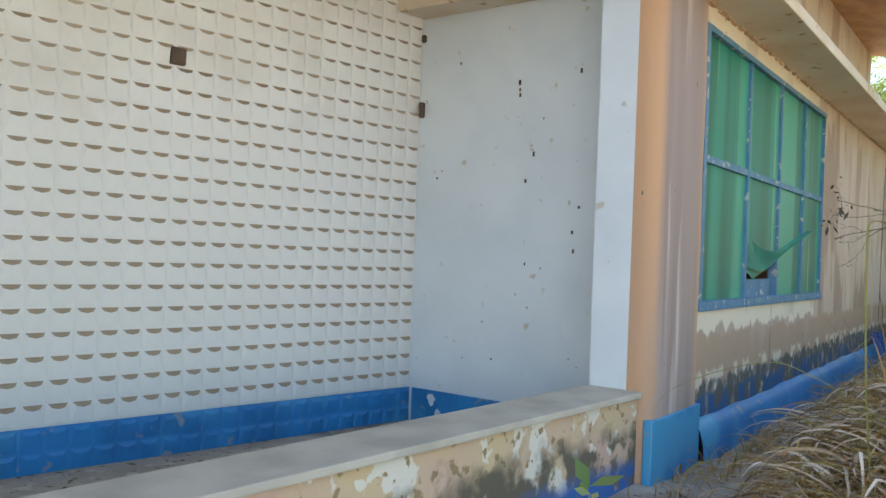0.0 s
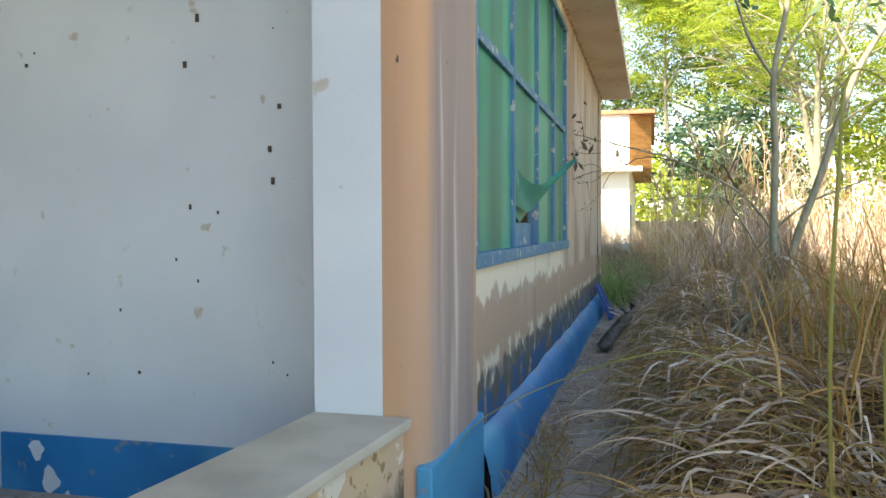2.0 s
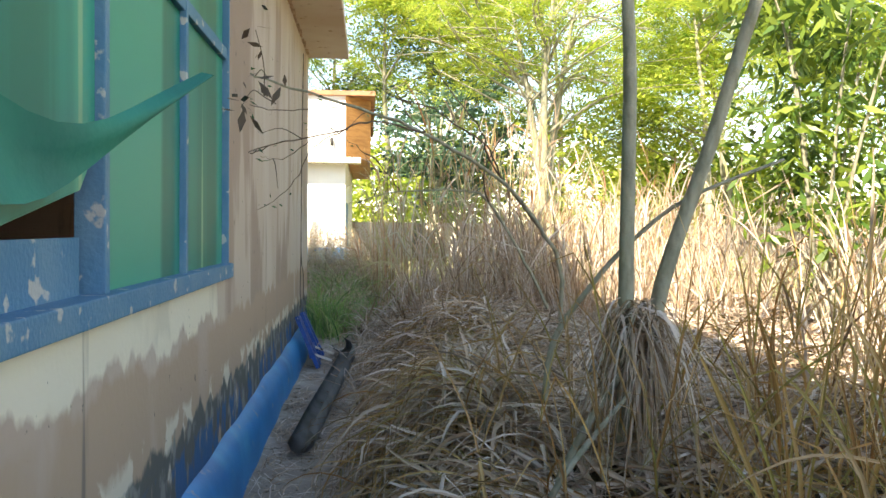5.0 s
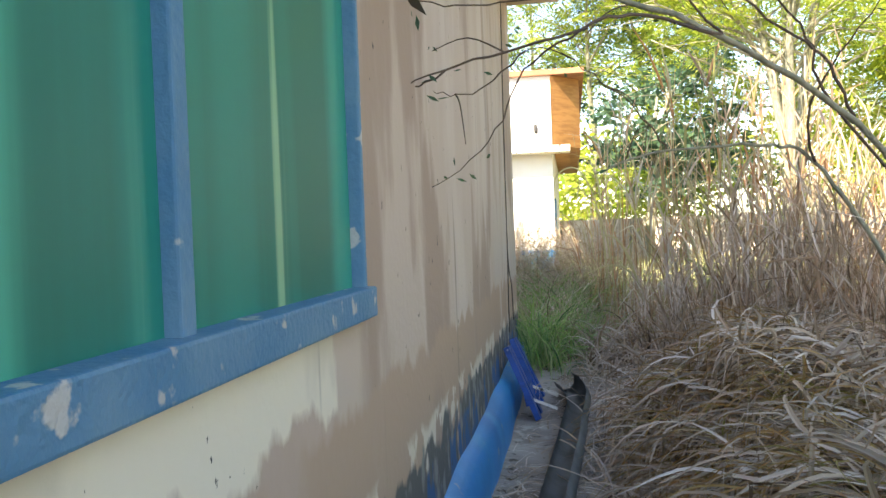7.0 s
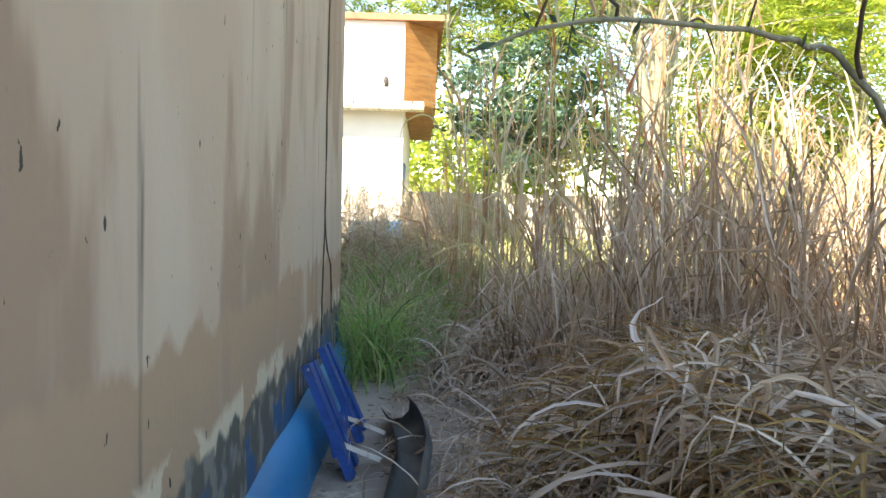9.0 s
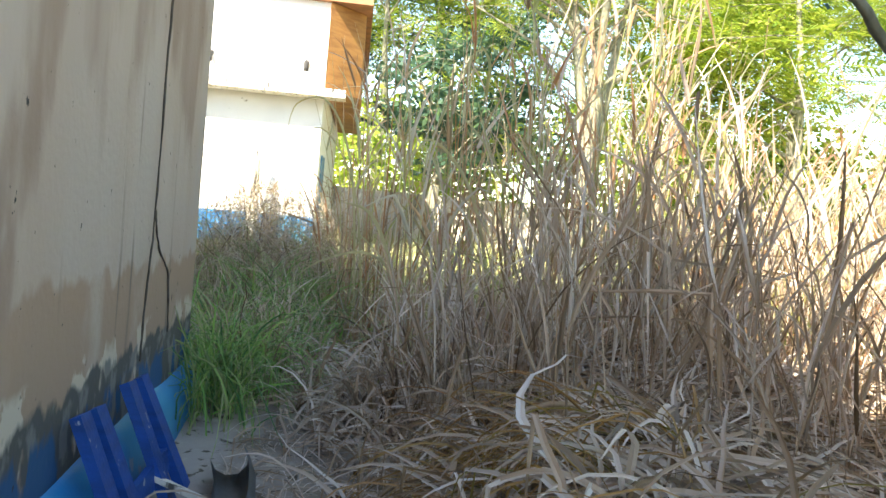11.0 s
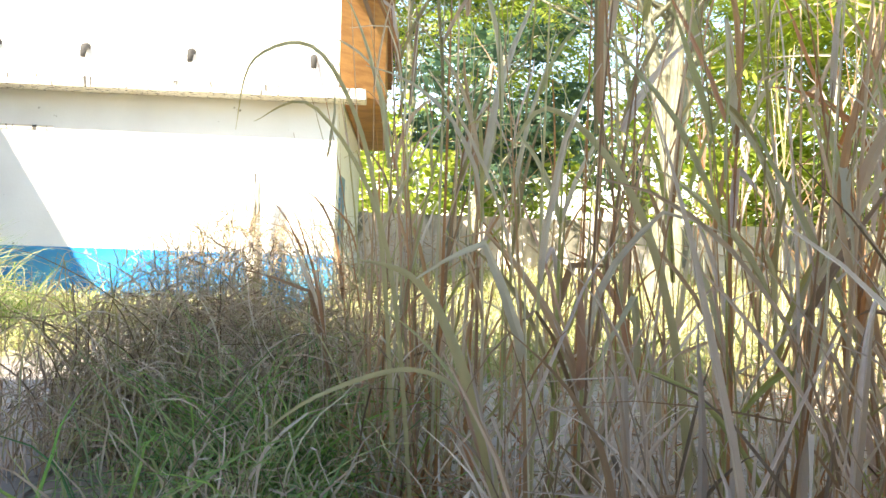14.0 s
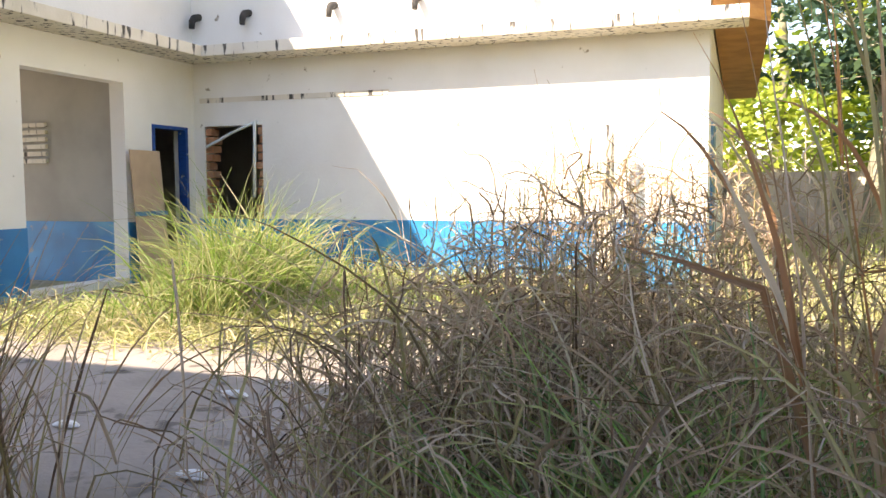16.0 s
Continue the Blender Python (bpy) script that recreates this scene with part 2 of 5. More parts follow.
TANGLE = leafy("brown tangled stems", [(0.26, 0.17, 0.10), (0.52, 0.40, 0.29), (0.14, 0.085, 0.05), (0.40, 0.36, 0.16), (0.60, 0.50, 0.40), (0.46, 0.32, 0.21)], 0.2, 0.8)
LEAF = leafy("feathery yellow-green leaves", [(0.30, 0.40, 0.04), (0.46, 0.52, 0.07), (0.15, 0.27, 0.04), (0.52, 0.54, 0.10), (0.24, 0.36, 0.05)], 0.5)
LEAF_DARK = leafy("blue-green tree leaves", [(0.05, 0.11, 0.07), (0.08, 0.15, 0.08), (0.035, 0.085, 0.06), (0.10, 0.17, 0.06)], 0.4)
LEAF_SHRUB = leafy("long glossy leaves", [(0.16, 0.24, 0.03), (0.24, 0.31, 0.04), (0.07, 0.14, 0.025), (0.10, 0.17, 0.03)], 0.45, 0.4)


def pane_mat(name, a, b):
    m = mat(name, a, b, 0.9, 0.38, 0.02, 6, (1, 1.6, 0.12), (0.40, 0.58), 2.0)
    over(m, (0.002, 0.135, 0.10), 1.3, 0.46, 0.56, (1, 2.0, 0.05), None, seed=3.0)
    over(m, (0.035, 0.29, 0.205), 1.0, 0.47, 0.53, (1, 1.4, 0.04), None, seed=5.5)
    over(m, (0.20, 0.38, 0.23), 2.0, 0.60, 0.66, (1, 3.0, 0.08), None, seed=8.0)
    m.node_tree.nodes["Principled BSDF"].inputs["Specular IOR Level"].default_value = 0.25
    return m


M_PANE = pane_mat("green film behind glass", (0.008, 0.25, 0.185), (0.002, 0.17, 0.135))
M_NET = mat("torn green shade film", (0.004, 0.13, 0.10), (0.006, 0.18, 0.13), 3, 0.6, 0.1, 30)


# ---- building helpers ----
def mesh_of(name, bm, *mats):
    me = bpy.data.meshes.new(name)
    bm.to_mesh(me)
    bm.free()
    for m in mats:
        me.materials.append(m)
    return me


def cuboid(bm, lo, hi, bevel=0.0, slot=0):
    made = bmesh.ops.create_cube(bm, size=1)["verts"]
    for v in made:
        v.co = Vector([lo[i] + (v.co[i] + 0.5) * (hi[i] - lo[i]) for i in range(3)])
    faces = list({f for v in made for f in v.link_faces})
    for f in faces:
        f.material_index = slot
    if bevel:
        bmesh.ops.bevel(bm, geom=list({e for v in made for e in v.link_edges}), offset=bevel, segments=2, affect="EDGES", profile=0.6)
    return bm


def solid(*boxes, bevel=0.0):
    bm = bmesh.new()
    for lo, hi in boxes:
        cuboid(bm, lo, hi, bevel)
    return bm


def part(name, bm, material, parent, label=""):
    ob = new(name, mesh_of(name, bm, material))
    ob.parent = parent
    return tagged(ob, label)


def thing(name, bm, material, label="", category="", group="", kind=""):
    return tagged(new(name, mesh_of(name, bm, material)), label, category, group, kind)


def base(name, place, label, category, group="", kind=""):
    ob = new(name)
    ob.location = place
    return tagged(ob, label, category, group, kind)


def wall_with_holes(axis, at, thick, u0, u1, z0, z1, holes):
    """Solid wall pieces around rectangular holes. axis 'x': the wall lies in x = at and runs along y."""
    us = sorted({u0, u1, *[h[0] for h in holes], *[h[1] for h in holes]})
    zs = sorted({z0, z1, *[h[2] for h in holes], *[h[3] for h in holes]})
    bm = bmesh.new()
    grid = {}

    def vert(i, j, k):
        if (i, j, k) not in grid:
            d = at - (thick if k else 0) if axis == "x" else at + (thick if k else 0)
            grid[i, j, k] = bm.verts.new((d, us[i], zs[j]) if axis == "x" else (us[i], d, zs[j]))
        return grid[i, j, k]

    def full(i, j):
        if not (0 <= i < len(us) - 1 and 0 <= j < len(zs) - 1):
            return False
        u, z = (us[i] + us[i + 1]) / 2, (zs[j] + zs[j + 1]) / 2
        return not any(h[0] < u < h[1] and h[2] < z < h[3] for h in holes)

    for i in range(len(us) - 1):
        for j in range(len(zs) - 1):
            if not full(i, j):
                continue
            for k in (0, 1):
                bm.faces.new([vert(i, j, k), vert(i + 1, j, k), vert(i + 1, j + 1, k), vert(i, j + 1, k)])
            for (di, dj), (a, b) in {(-1, 0): ((0, 0), (0, 1)), (1, 0): ((1, 0), (1, 1)), (0, -1): ((0, 0), (1, 0)), (0, 1): ((0, 1), (1, 1))}.items():
                if not full(i + di, j + dj):
                    bm.faces.new([vert(i + a[0], j + a[1], 0), vert(i + b[0], j + b[1], 0), vert(i + b[0], j + b[1], 1), vert(i + a[0], j + a[1], 1)])
    bmesh.ops.recalc_face_normals(bm, faces=bm.faces)
    return bm


def tube(bm, points, radii, sides=8):
    """A tapered bent stem through the points."""
    rings = []
    pts = [Vector(p) for p in points]
    for k, p in enumerate(pts):
        d = (pts[min(k + 1, len(pts) - 1)] - pts[max(k - 1, 0)]).normalized()
        a = d.orthogonal().normalized()
        b = d.cross(a)
        rings.append([bm.verts.new(p + float(radii[k]) * (math.cos(q) * a + math.sin(q) * b)) for q in [2 * math.pi * n / sides for n in range(sides)]])
    for r0, r1 in zip(rings, rings[1:]):
        best = min(range(sides), key=lambda s: sum((r0[n].co - r1[(n + s) % sides].co).length for n in range(sides)))
        for n in range(sides):
            f = bm.faces.new([r0[n], r0[(n + 1) % sides], r1[(n + 1 + best) % sides], r1[(n + best) % sides]])
            f.smooth = True
    bm.faces.new(rings[-1])
    return bm


def smooth_points(points, n=6):
    pts = [Vector(p) for p in points]
    out = []
    for k in range(len(pts) - 1):
        p0, p1, p2, p3 = pts[max(k - 1, 0)], pts[k], pts[k + 1], pts[min(k + 2, len(pts) - 1)]
        for s in range(n):
            t = s / n
            out.append(0.5 * (2 * p1 + (p2 - p0) * t + (2 * p0 - 5 * p1 + 4 * p2 - p3) * t * t + (3 * p1 - p0 - 3 * p2 + p3) * t ** 3))
    return out + [pts[-1]]


def raw_mesh(name, verts, faces, material):
    me = bpy.data.meshes.new(name)
    me.from_pydata(verts.tolist(), [], faces.tolist())
    me.materials.append(material)
    return me


def ribbons(rng, root, height, lean, droop, width, twist=1.0, segs=5, kink=0.0, az=None):
    """Blades of grass: verts and faces. Each rises from root, leans out, and droops at its tip."""
    n = len(root)
    az = rng.uniform(0, 2 * np.pi, n) if az is None else az
    side = az + np.pi / 2 + rng.normal(0, twist, n)
    s = np.linspace(0, 1, segs + 1)[None, :]
    out = lean[:, None] * s ** 1.6
    up = height[:, None] * (s - droop[:, None] * s ** 3)
    wob = kink * rng.normal(0, 1, (n, segs + 1)).cumsum(1) * s
    wob2 = kink * rng.normal(0, 1, (n, segs + 1)).cumsum(1) * s
    x = root[:, 0:1] + np.cos(az)[:, None] * out + wob
    y = root[:, 1:2] + np.sin(az)[:, None] * out + wob2
    z = root[:, 2:3] + up
    w = width[:, None] * np.clip(1.15 - s ** 2.2, 0.12, 1) * 0.5
    v = np.empty((n, segs + 1, 2, 3))
    for k, sg in ((0, -1), (1, 1)):
        v[:, :, k, 0] = x + sg * w * np.cos(side)[:, None]
        v[:, :, k, 1] = y + sg * w * np.sin(side)[:, None]
        v[:, :, k, 2] = z + sg * w * 0.25
    first = (np.arange(n) * (segs + 1) * 2)[:, None] + (np.arange(segs) * 2)[None, :]
    f = np.stack([first, first + 1, first + 3, first + 2], -1).reshape(-1, 4)
    return v.reshape(-1, 3), f


def stuff(name, chunks, material, label, category):
    vs, fs, at = [], [], 0
    for v, f in chunks:
        vs.append(v)
        fs.append(f + at)
        at += len(v)
    return tagged(new(name, raw_mesh(name, np.concatenate(vs), np.concatenate(fs), material)), label, category, "", "stuff")


def walkway(y):
    return np.interp(y, [-1, 1, 3, 7, 9.7, 11, 13, 15, 16.2], [2.0, 1.1, 0.7, 0.65, 0.5, 0.9, 1.0, 0.9, 0.5])


def ground_z(x, y):
    x, y = np.asarray(x, float), np.asarray(y, float)
    s = np.clip((y - 14.5) / 4.0, 0, 1)
    near = np.exp(-((x - walkway(y)) / 2.0) ** 2) * (y < 17)
    return 0.22 * s * s * (3 - 2 * s) + 0.018 * np.sin(3.1 * x + 1.7 * y) * near + 0.012 * np.sin(7 * y - 5 * x) * near


def mound_z(x, y):
    """The heap of flattened straw beside the walkway."""
    edge = np.maximum(np.where(y > 9.8, 0.70, 0.80), np.where(y < 3.5, walkway(y) + 0.4, 0.0)) + 0.06 * np.sin(2.3 * y) + 0.04 * np.sin(5.1 * y)
    slow = np.where(y > 13.0, 1.3, np.where(y > 9.8, 0.84, 0.42))
    a = np.clip((x - edge) / slow, 0, 1) * np.clip((y - 3.4) / 2.2, 0, 1) * np.clip((15.2 + 1.8 * np.clip((x - 1.4) / 0.8, 0, 1) - y) / 1.6, 0, 1) * np.clip((8.5 - x) / 3.0, 0, 1)
    a = np.where(y > 8.5, a * np.clip((x - np.minimum(walkway(y) - 0.12, 0.70)) / 0.55, 0, 1), a)
    a = a * a * (3 - 2 * a)
    lumps = 0.12 * np.sin(1.9 * x + 0.6 * y) * np.cos(1.3 * y - 0.7 * x) + 0.05 * np.sin(5.3 * x + 1.1) * np.sin(4.1 * y)
    return ground_z(x, y) + a * (0.50 + lumps)


# ---- ground ----
def sheet(name, xs, ys, fz, material):
    gx, gy = np.meshgrid(np.array(xs), np.array(ys))
    v = np.stack([gx.ravel(), gy.ravel(), fz(gx, gy).ravel()], -1)
    w = len(xs)
    i = (np.arange(len(ys) - 1)[:, None] * w + np.arange(w - 1)[None, :]).ravel()
    f = np.stack([i, i + 1, i + w + 1, i + w], -1)
    me = raw_mesh(name, v, f, material)
    me.polygons.foreach_set("use_smooth", [True] * len(me.polygons))
    return new(name, me)


gx = [-400, -120, -50, -25, -12] + np.arange(-8, 9, 0.25).tolist() + [10, 14, 20, 30, 50, 120, 400]
gy = [-400, -100, -30, -10] + np.arange(-5, 26, 0.25).tolist() + [28, 34, 45, 70, 120, 400]
tagged(sheet("ground", gx, gy, lambda x, y: ground_z(x, y) - 0.004, M_GROUND), "bare dusty earth with dry plant litter", "ground", "", "structure")
tagged(sheet("pavement", np.arange(-5.98, -0.3, 0.3).tolist(), np.arange(15.7, 22.6, 0.3).tolist(), lambda x, y: ground_z(x, y) + 0.012 + 0.004 * np.sin(5 * x + 3 * y), M_YARD), "dusty cracked concrete yard slab", "yard", "", "structure")

# ---- near building ----
TOP = 3.62
W_Y0, W_Y1, W_Z0, W_Z1 = 5.66, 10.08, 1.21, 3.36
thing("wall_facade", wall_with_holes("x", 0.0, 0.18, 5.3, 15.9, -0.1, TOP, [(W_Y0, W_Y1, W_Z0, W_Z1)]), M_FACADE, "cream plaster wall with brown damp stains", "wall", "", "structure")
wall_back = thing("wall_back", solid(((-2.66, -3.6, -0.3), (-2.46, 5.3, 4.0))), M_TILE, "white relief-block wall with blue painted foot", "wall", "", "structure")
wall_side = thing("wall_side", solid(((-2.70, 5.3, -0.3), (-0.405, 5.48, 4.0))), M_WHITE, "plain white painted wall with small stains", "wall", "", "structure")
part("dado", solid(((-2.42, 5.285, -0.3), (-0.46, 5.3, 0.293))), M_BLUE, wall_side, "chipped blue dado")
for cx, cz, s in ((-2.20, 0.22, 0.055), (-2.12, 0.06, 0.07), (-2.02, -0.03, 0.045)):
    bm = bmesh.new()
    ring = [bm.verts.new((cx + s * random.uniform(0.4, 1.0) * math.cos(q), 5.2835, cz + s * random.uniform(0.6, 1.2) * math.sin(q))) for q in np.linspace(0, 5.8, 11)]
    ex = bmesh.ops.extrude_face_region(bm, geom=[bm.faces.new(ring)])
    bmesh.ops.translate(bm, verts=[v for v in ex["geom"] if isinstance(v, bmesh.types.BMVert)], vec=(0, 0.002, 0))
    bmesh.ops.recalc_face_normals(bm, faces=bm.faces)
    part("paint_chip", bm, M_WHITE, wall_side, "bare white patch where blue paint flaked")
thing("wall_end", solid(((-8.0, 15.72, -0.1), (-0.18, 15.9, TOP))), M_FACADE, "plaster end wall of the low building", "wall", "", "structure")
thing("wall_recess_end", solid(((-4.8, -3.7, -0.3), (0.0, -3.5, 4.0))), M_WHITE, "plain white wall closing the porch", "wall", "", "structure")
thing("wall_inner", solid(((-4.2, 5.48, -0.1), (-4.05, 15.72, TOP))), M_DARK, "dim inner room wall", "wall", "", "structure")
thing("wall_outer", solid(((-8.2, -3.7, -0.1), (-8.0, 15.9, TOP))), M_FACADE, "plain back wall of the low building", "wall", "", "structure")
thing("floor_porch", solid(((-4.8, -3.5, -0.32), (-0.36, 5.3, -0.2))), M_YARD, "dusty concrete porch floor", "floor", "", "structure")
thing("floor_room", solid(((-4.05, 5.48, -0.1), (-0.18, 15.72, 0.05))), M_YARD, "dusty concrete room floor", "floor", "", "structure")
thing("ceiling_porch", solid(((-4.8, -5.7, 4.0), (0.05, 5.5, 4.12))), M_WHITE, "plain white porch ceiling", "ceiling", "", "structure")
roof = thing("roof_slab", solid(((-8.2, 5.0, TOP), (-0.02, 16.1, TOP + 0.12)), bevel=0.01), M_EAVE, "flat concrete roof slab", "roof", "", "structure")
thing("eave", solid(((-0.02, 4.3, 3.52), (0.50, 15.92, 3.63)), bevel=0.012), M_EAVE, "cream concrete eave with rust marks", "eave", "", "structure")
bm = bmesh.new()
for k in range(60):
    y = 5.2 + k * 0.175 + random.uniform(-0.05, 0.05)
    cuboid(bm, (0.0, y, 3.50), (0.02 + 0.02 * random.random(), y + 0.05 + 0.08 * random.random(), 3.519))
thing("trim", bm, M_PLY, "rust-brown crumbs along the eave joint", "trim", "", "structure")
thing("wall_upper", solid(((-0.5, -5.5, 4.13), (-0.3, 15.2, 5.22))), M_FACADE, "upper wall under the tiled roof", "wall", "", "structure")
bm = bmesh.new()
# run over the porch is unseen, lengthened to shade the straw below
for a, b in (((-2.0, 5.6), (0.62, 5.08)),):
    vs = [bm.verts.new((x, y, z + d)) for d in (0, 0.14) for x, z, y in ((a[0], a[1], -6.0), (b[0], b[1], -6.0), (b[0], b[1], 15.4), (a[0], a[1], 15.4))]
    for q in ((0, 1, 2, 3), (4, 5, 6, 7), (0, 1, 5, 4), (1, 2, 6, 5), (2, 3, 7, 6), (3, 0, 4, 7)):
        bm.faces.new([vs[n] for n in q])
bmesh.ops.recalc_face_normals(bm, faces=bm.faces)
thing("roof_overhang", bm, M_WOOD, "boarded underside of the old tiled roof, lengthened unseen to cast shade", "roof", "", "structure")

# pilaster: stained front, white inner face
bm = bmesh.new()
PLAN = [(-0.40, 4.69), (-0.125, 4.69), (-0.07, 4.694), (-0.015, 4.71), (0.025, 4.75), (0.046, 4.81), (0.05, 4.90), (0.054, 5.15), (0.05, 5.40), (0.045, 5.58), (0.02, 5.64), (-0.40, 5.64)]
LIFTS = [-0.1, 0.4, 1.0, 1.6, 2.2, 2.8, 3.4, 4.0]
rings = [[bm.verts.new((x + (0.004 * math.sin(5 * z + 9 * y) if x > -0.1 else 0), y, z)) for x, y in PLAN] for z in LIFTS]
for r0, r1 in zip(rings, rings[1:]):
    for k in range(len(PLAN)):
        j = (k + 1) % len(PLAN)
        f = bm.faces.new([r0[k], r0[j], r1[j], r1[k]])
        f.material_index = 1 if k in (0, 11) else 0
        f.smooth = 1 <= k <= 9
bm.faces.new(rings[-1])
bmesh.ops.recalc_face_normals(bm, faces=bm.faces)
tagged(new("pilaster", mesh_of("pilaster", bm, M_PILASTER, M_WHITE)), "broad plaster pillar with orange damp stains", "pillar", "", "structure")
thing("pilaster_foot", solid(((0.0, 4.70, -0.1), (0.066, 5.655, 0.45)), bevel=0.012), M_BLUE, "chipped blue painted pillar foot", "pillar foot", "", "structure")
turn_low = Matrix.Translation((0, 4.37, 0)) @ Matrix.Rotation(radians(-4), 4, "Z") @ Matrix.Translation((0, -4.37, 0))
wall_back.matrix_world = Matrix.Translation((-2.44, 5.3, 0)) @ Matrix.Rotation(radians(-11), 4, "Z") @ Matrix.Translation((2.44, -5.3, 0))
part("dado", solid(((-2.462, -3.5, -0.3), (-2.456, 5.29, 0.293))), M_BLUE, wall_back, "blue painted wall foot")
low_wall = thing("parapet", solid(((-0.39, -3.4, -0.3), (-0.065, 4.685, 0.595))), M_PARAPET, "low porch wall of peeling ochre plaster", "parapet", "", "structure")
low_sill = thing("sill", solid(((-0.43, -3.4, 0.597), (-0.03, 4.683, 0.637)), bevel=0.008), M_SILL, "worn stone sill on the low wall", "sill", "", "structure")

low_wall.matrix_world = turn_low
low_sill.matrix_world = turn_low

# rounded blue foot along the facade
bm = bmesh.new()
prof = [(0.004, 0.30), (0.03, 0.29), (0.075, 0.23), (0.10, 0.12), (0.11, -0.1)]
ys = np.linspace(5.66, 15.9, 80)
rows = [[bm.verts.new((x + 0.004 * math.sin(4 * y + 7 * z), y, z + (0.006 * math.sin(2.3 * y) + 0.006 * math.sin(7.7 * y) if z > 0 else 0))) for x, z in prof] for y in ys]
for r0, r1 in zip(rows, rows[1:]):
    for k in range(len(prof) - 1):
        bm.faces.new([r0[k], r0[k + 1], r1[k + 1], r1[k]]).smooth = True
thing("plinth", bm, M_BLUE, "rounded blue painted foot of the wall", "plinth", "", "structure")

# ---- window ----
window = tagged(new("window_1"), "large green-glazed window with flaking blue frame", "window", "", "structure")
window.location = (0, 0, 0)
part("frame", solid(((-0.10, W_Y0 - 0.02, W_Z0 - 0.070), (0.035, W_Y1 + 0.005, W_Z0 + 0.007)), ((-0.10, W_Y0, W_Z1 - 0.05), (0.02, W_Y1, W_Z1)), ((-0.10, W_Y0, W_Z0), (0.025, W_Y0 + 0.07, W_Z1 - 0.05)), ((-0.10, W_Y1 - 0.025, W_Z0), (0.012, W_Y1, W_Z1 - 0.05)), bevel=0.006), M_FRAME, window, "flaking blue-grey wooden frame")
MULL = [6.95, 8.06, 9.10]
MID = 2.33
for y in MULL:
    part("mullion", solid(((-0.085, y - 0.022, W_Z0), (0.004, y + 0.022, W_Z1 - 0.05)), bevel=0.005), M_FRAME, window)
edges = [W_Y0 + 0.07, *MULL, W_Y1 - 0.025]
for k in range(4):
    a, b = edges[k] + (0.028 if k else 0), edges[k + 1] - (0.028 if k < 3 else 0)
    part("transom", solid(((-0.085, a, MID - 0.03), (0.002, b, MID + 0.03)), bevel=0.005), M_FRAME, window)
    for lo, hi in ((W_Z0, MID - 0.03), (MID + 0.03, W_Z1 - 0.05)):
        if k == 1 and lo == W_Z0:
            bm = bmesh.new()
            vs = [(a, lo + 0.33), (a + 0.10, lo + 0.24), (a + 0.30, lo + 0.17), (b - 0.12, lo + 0.30), (b, lo + 0.42), (b, hi), (a, hi)]
            f = bm.faces.new([bm.verts.new((-0.030, y, z)) for y, z in vs])
            ex = bmesh.ops.extrude_face_region(bm, geom=[f])
            bmesh.ops.translate(bm, verts=[v for v in ex["geom"] if isinstance(v, bmesh.types.BMVert)], vec=(0.006, 0, 0))
            bmesh.ops.recalc_face_normals(bm, faces=bm.faces)
            part("pane", bm, M_PANE, window, "broken green pane with a ragged lower edge")
            part("board", solid(((-0.07, a + 0.02, lo + 0.002), (-0.05, b - 0.05, lo + 0.17))), M_FRAME, window, "grey board behind the broken pane")
        else:
            part("pane", solid(((-0.030, a - 0.01, lo - 0.01), (-0.024, b + 0.01, hi + 0.01))), M_PANE, window)
bm = bmesh.new()
rows = []
for i in range(13):
    u = i / 12
    y = 6.98 + 1.12 * u
    rows.append([bm.verts.new((-0.02 + 0.30 * u ** 2.4 + 0.018 * math.sin(7 * u + 4 * w), y, 1.50 - 0.10 * math.sin(3.1 * u) + 0.36 * u * u + w * (0.34 * (1 - u) ** 1.1 + 0.012) + 0.012 * math.sin(9 * u))) for w in np.linspace(0, 1, 6)])
for r0, r1 in zip(rows, rows[1:]):
    for k in range(5):
        bm.faces.new([r0[k], r0[k + 1], r1[k + 1], r1[k]]).smooth = True
part("torn_film", bm, M_NET, window, "torn green film hanging from the pane")

# ---- wall crack and marks ----
for pts in ([(0.004, 15.05, 3.4), (0.004, 14.95, 2.6), (0.004, 14.90, 1.9), (0.004, 14.88, 1.18), (0.004, 14.80, 0.8), (0.004, 14.78, 0.5)], [(0.004, 14.88, 1.18), (0.004, 14.97, 1.0), (0.004, 15.2, 0.85), (0.004, 15.28, 0.55)]):
    bm = bmesh.new()
    sp = smooth_points([(x, y + random.uniform(-0.015, 0.015), z) for x, y, z in pts], 7)
    tube(bm, [(p.x, p.y + random.uniform(-0.008, 0.008), p.z) for p in sp], [0.0055 * random.uniform(0.6, 1.2) for p in sp], 5)
    thing("wall_crack", bm, M_CRACK, "long dark crack in the plaster wall", "crack", "", "structure")
bm = bmesh.new()
for k in range(26):
    x, z = random.uniform(-2.3, -0.5), random.uniform(0.5, 3.2)
    s = random.uniform(0.006, 0.022)
    cuboid(bm, (x, 5.292, z), (x + s, 5.299, z + s * random.uniform(1, 2.4)), 0.002)
part("stain", bm, M_CRACK, wall_side, "small dark insect nests")
bm = solid(((-2.43, 5.24, 2.72), (-2.39, 5.29, 2.86)), ((-2.44, 5.25, 3.40), (-2.40, 5.29, 3.47)), bevel=0.015)
part("nest", bm, M_TWIG, wall_side, "dry mud nests in the corner")
# solid block, its dark colour stands in for shade inside the socket
bm = solid(((-2.475, 2.93, 2.78), (-2.415, 3.04, 2.90)), bevel=0.01)
part("socket_hole", bm, M_TWIG, wall_back, "dark block painted as the shade in an empty socket hole")


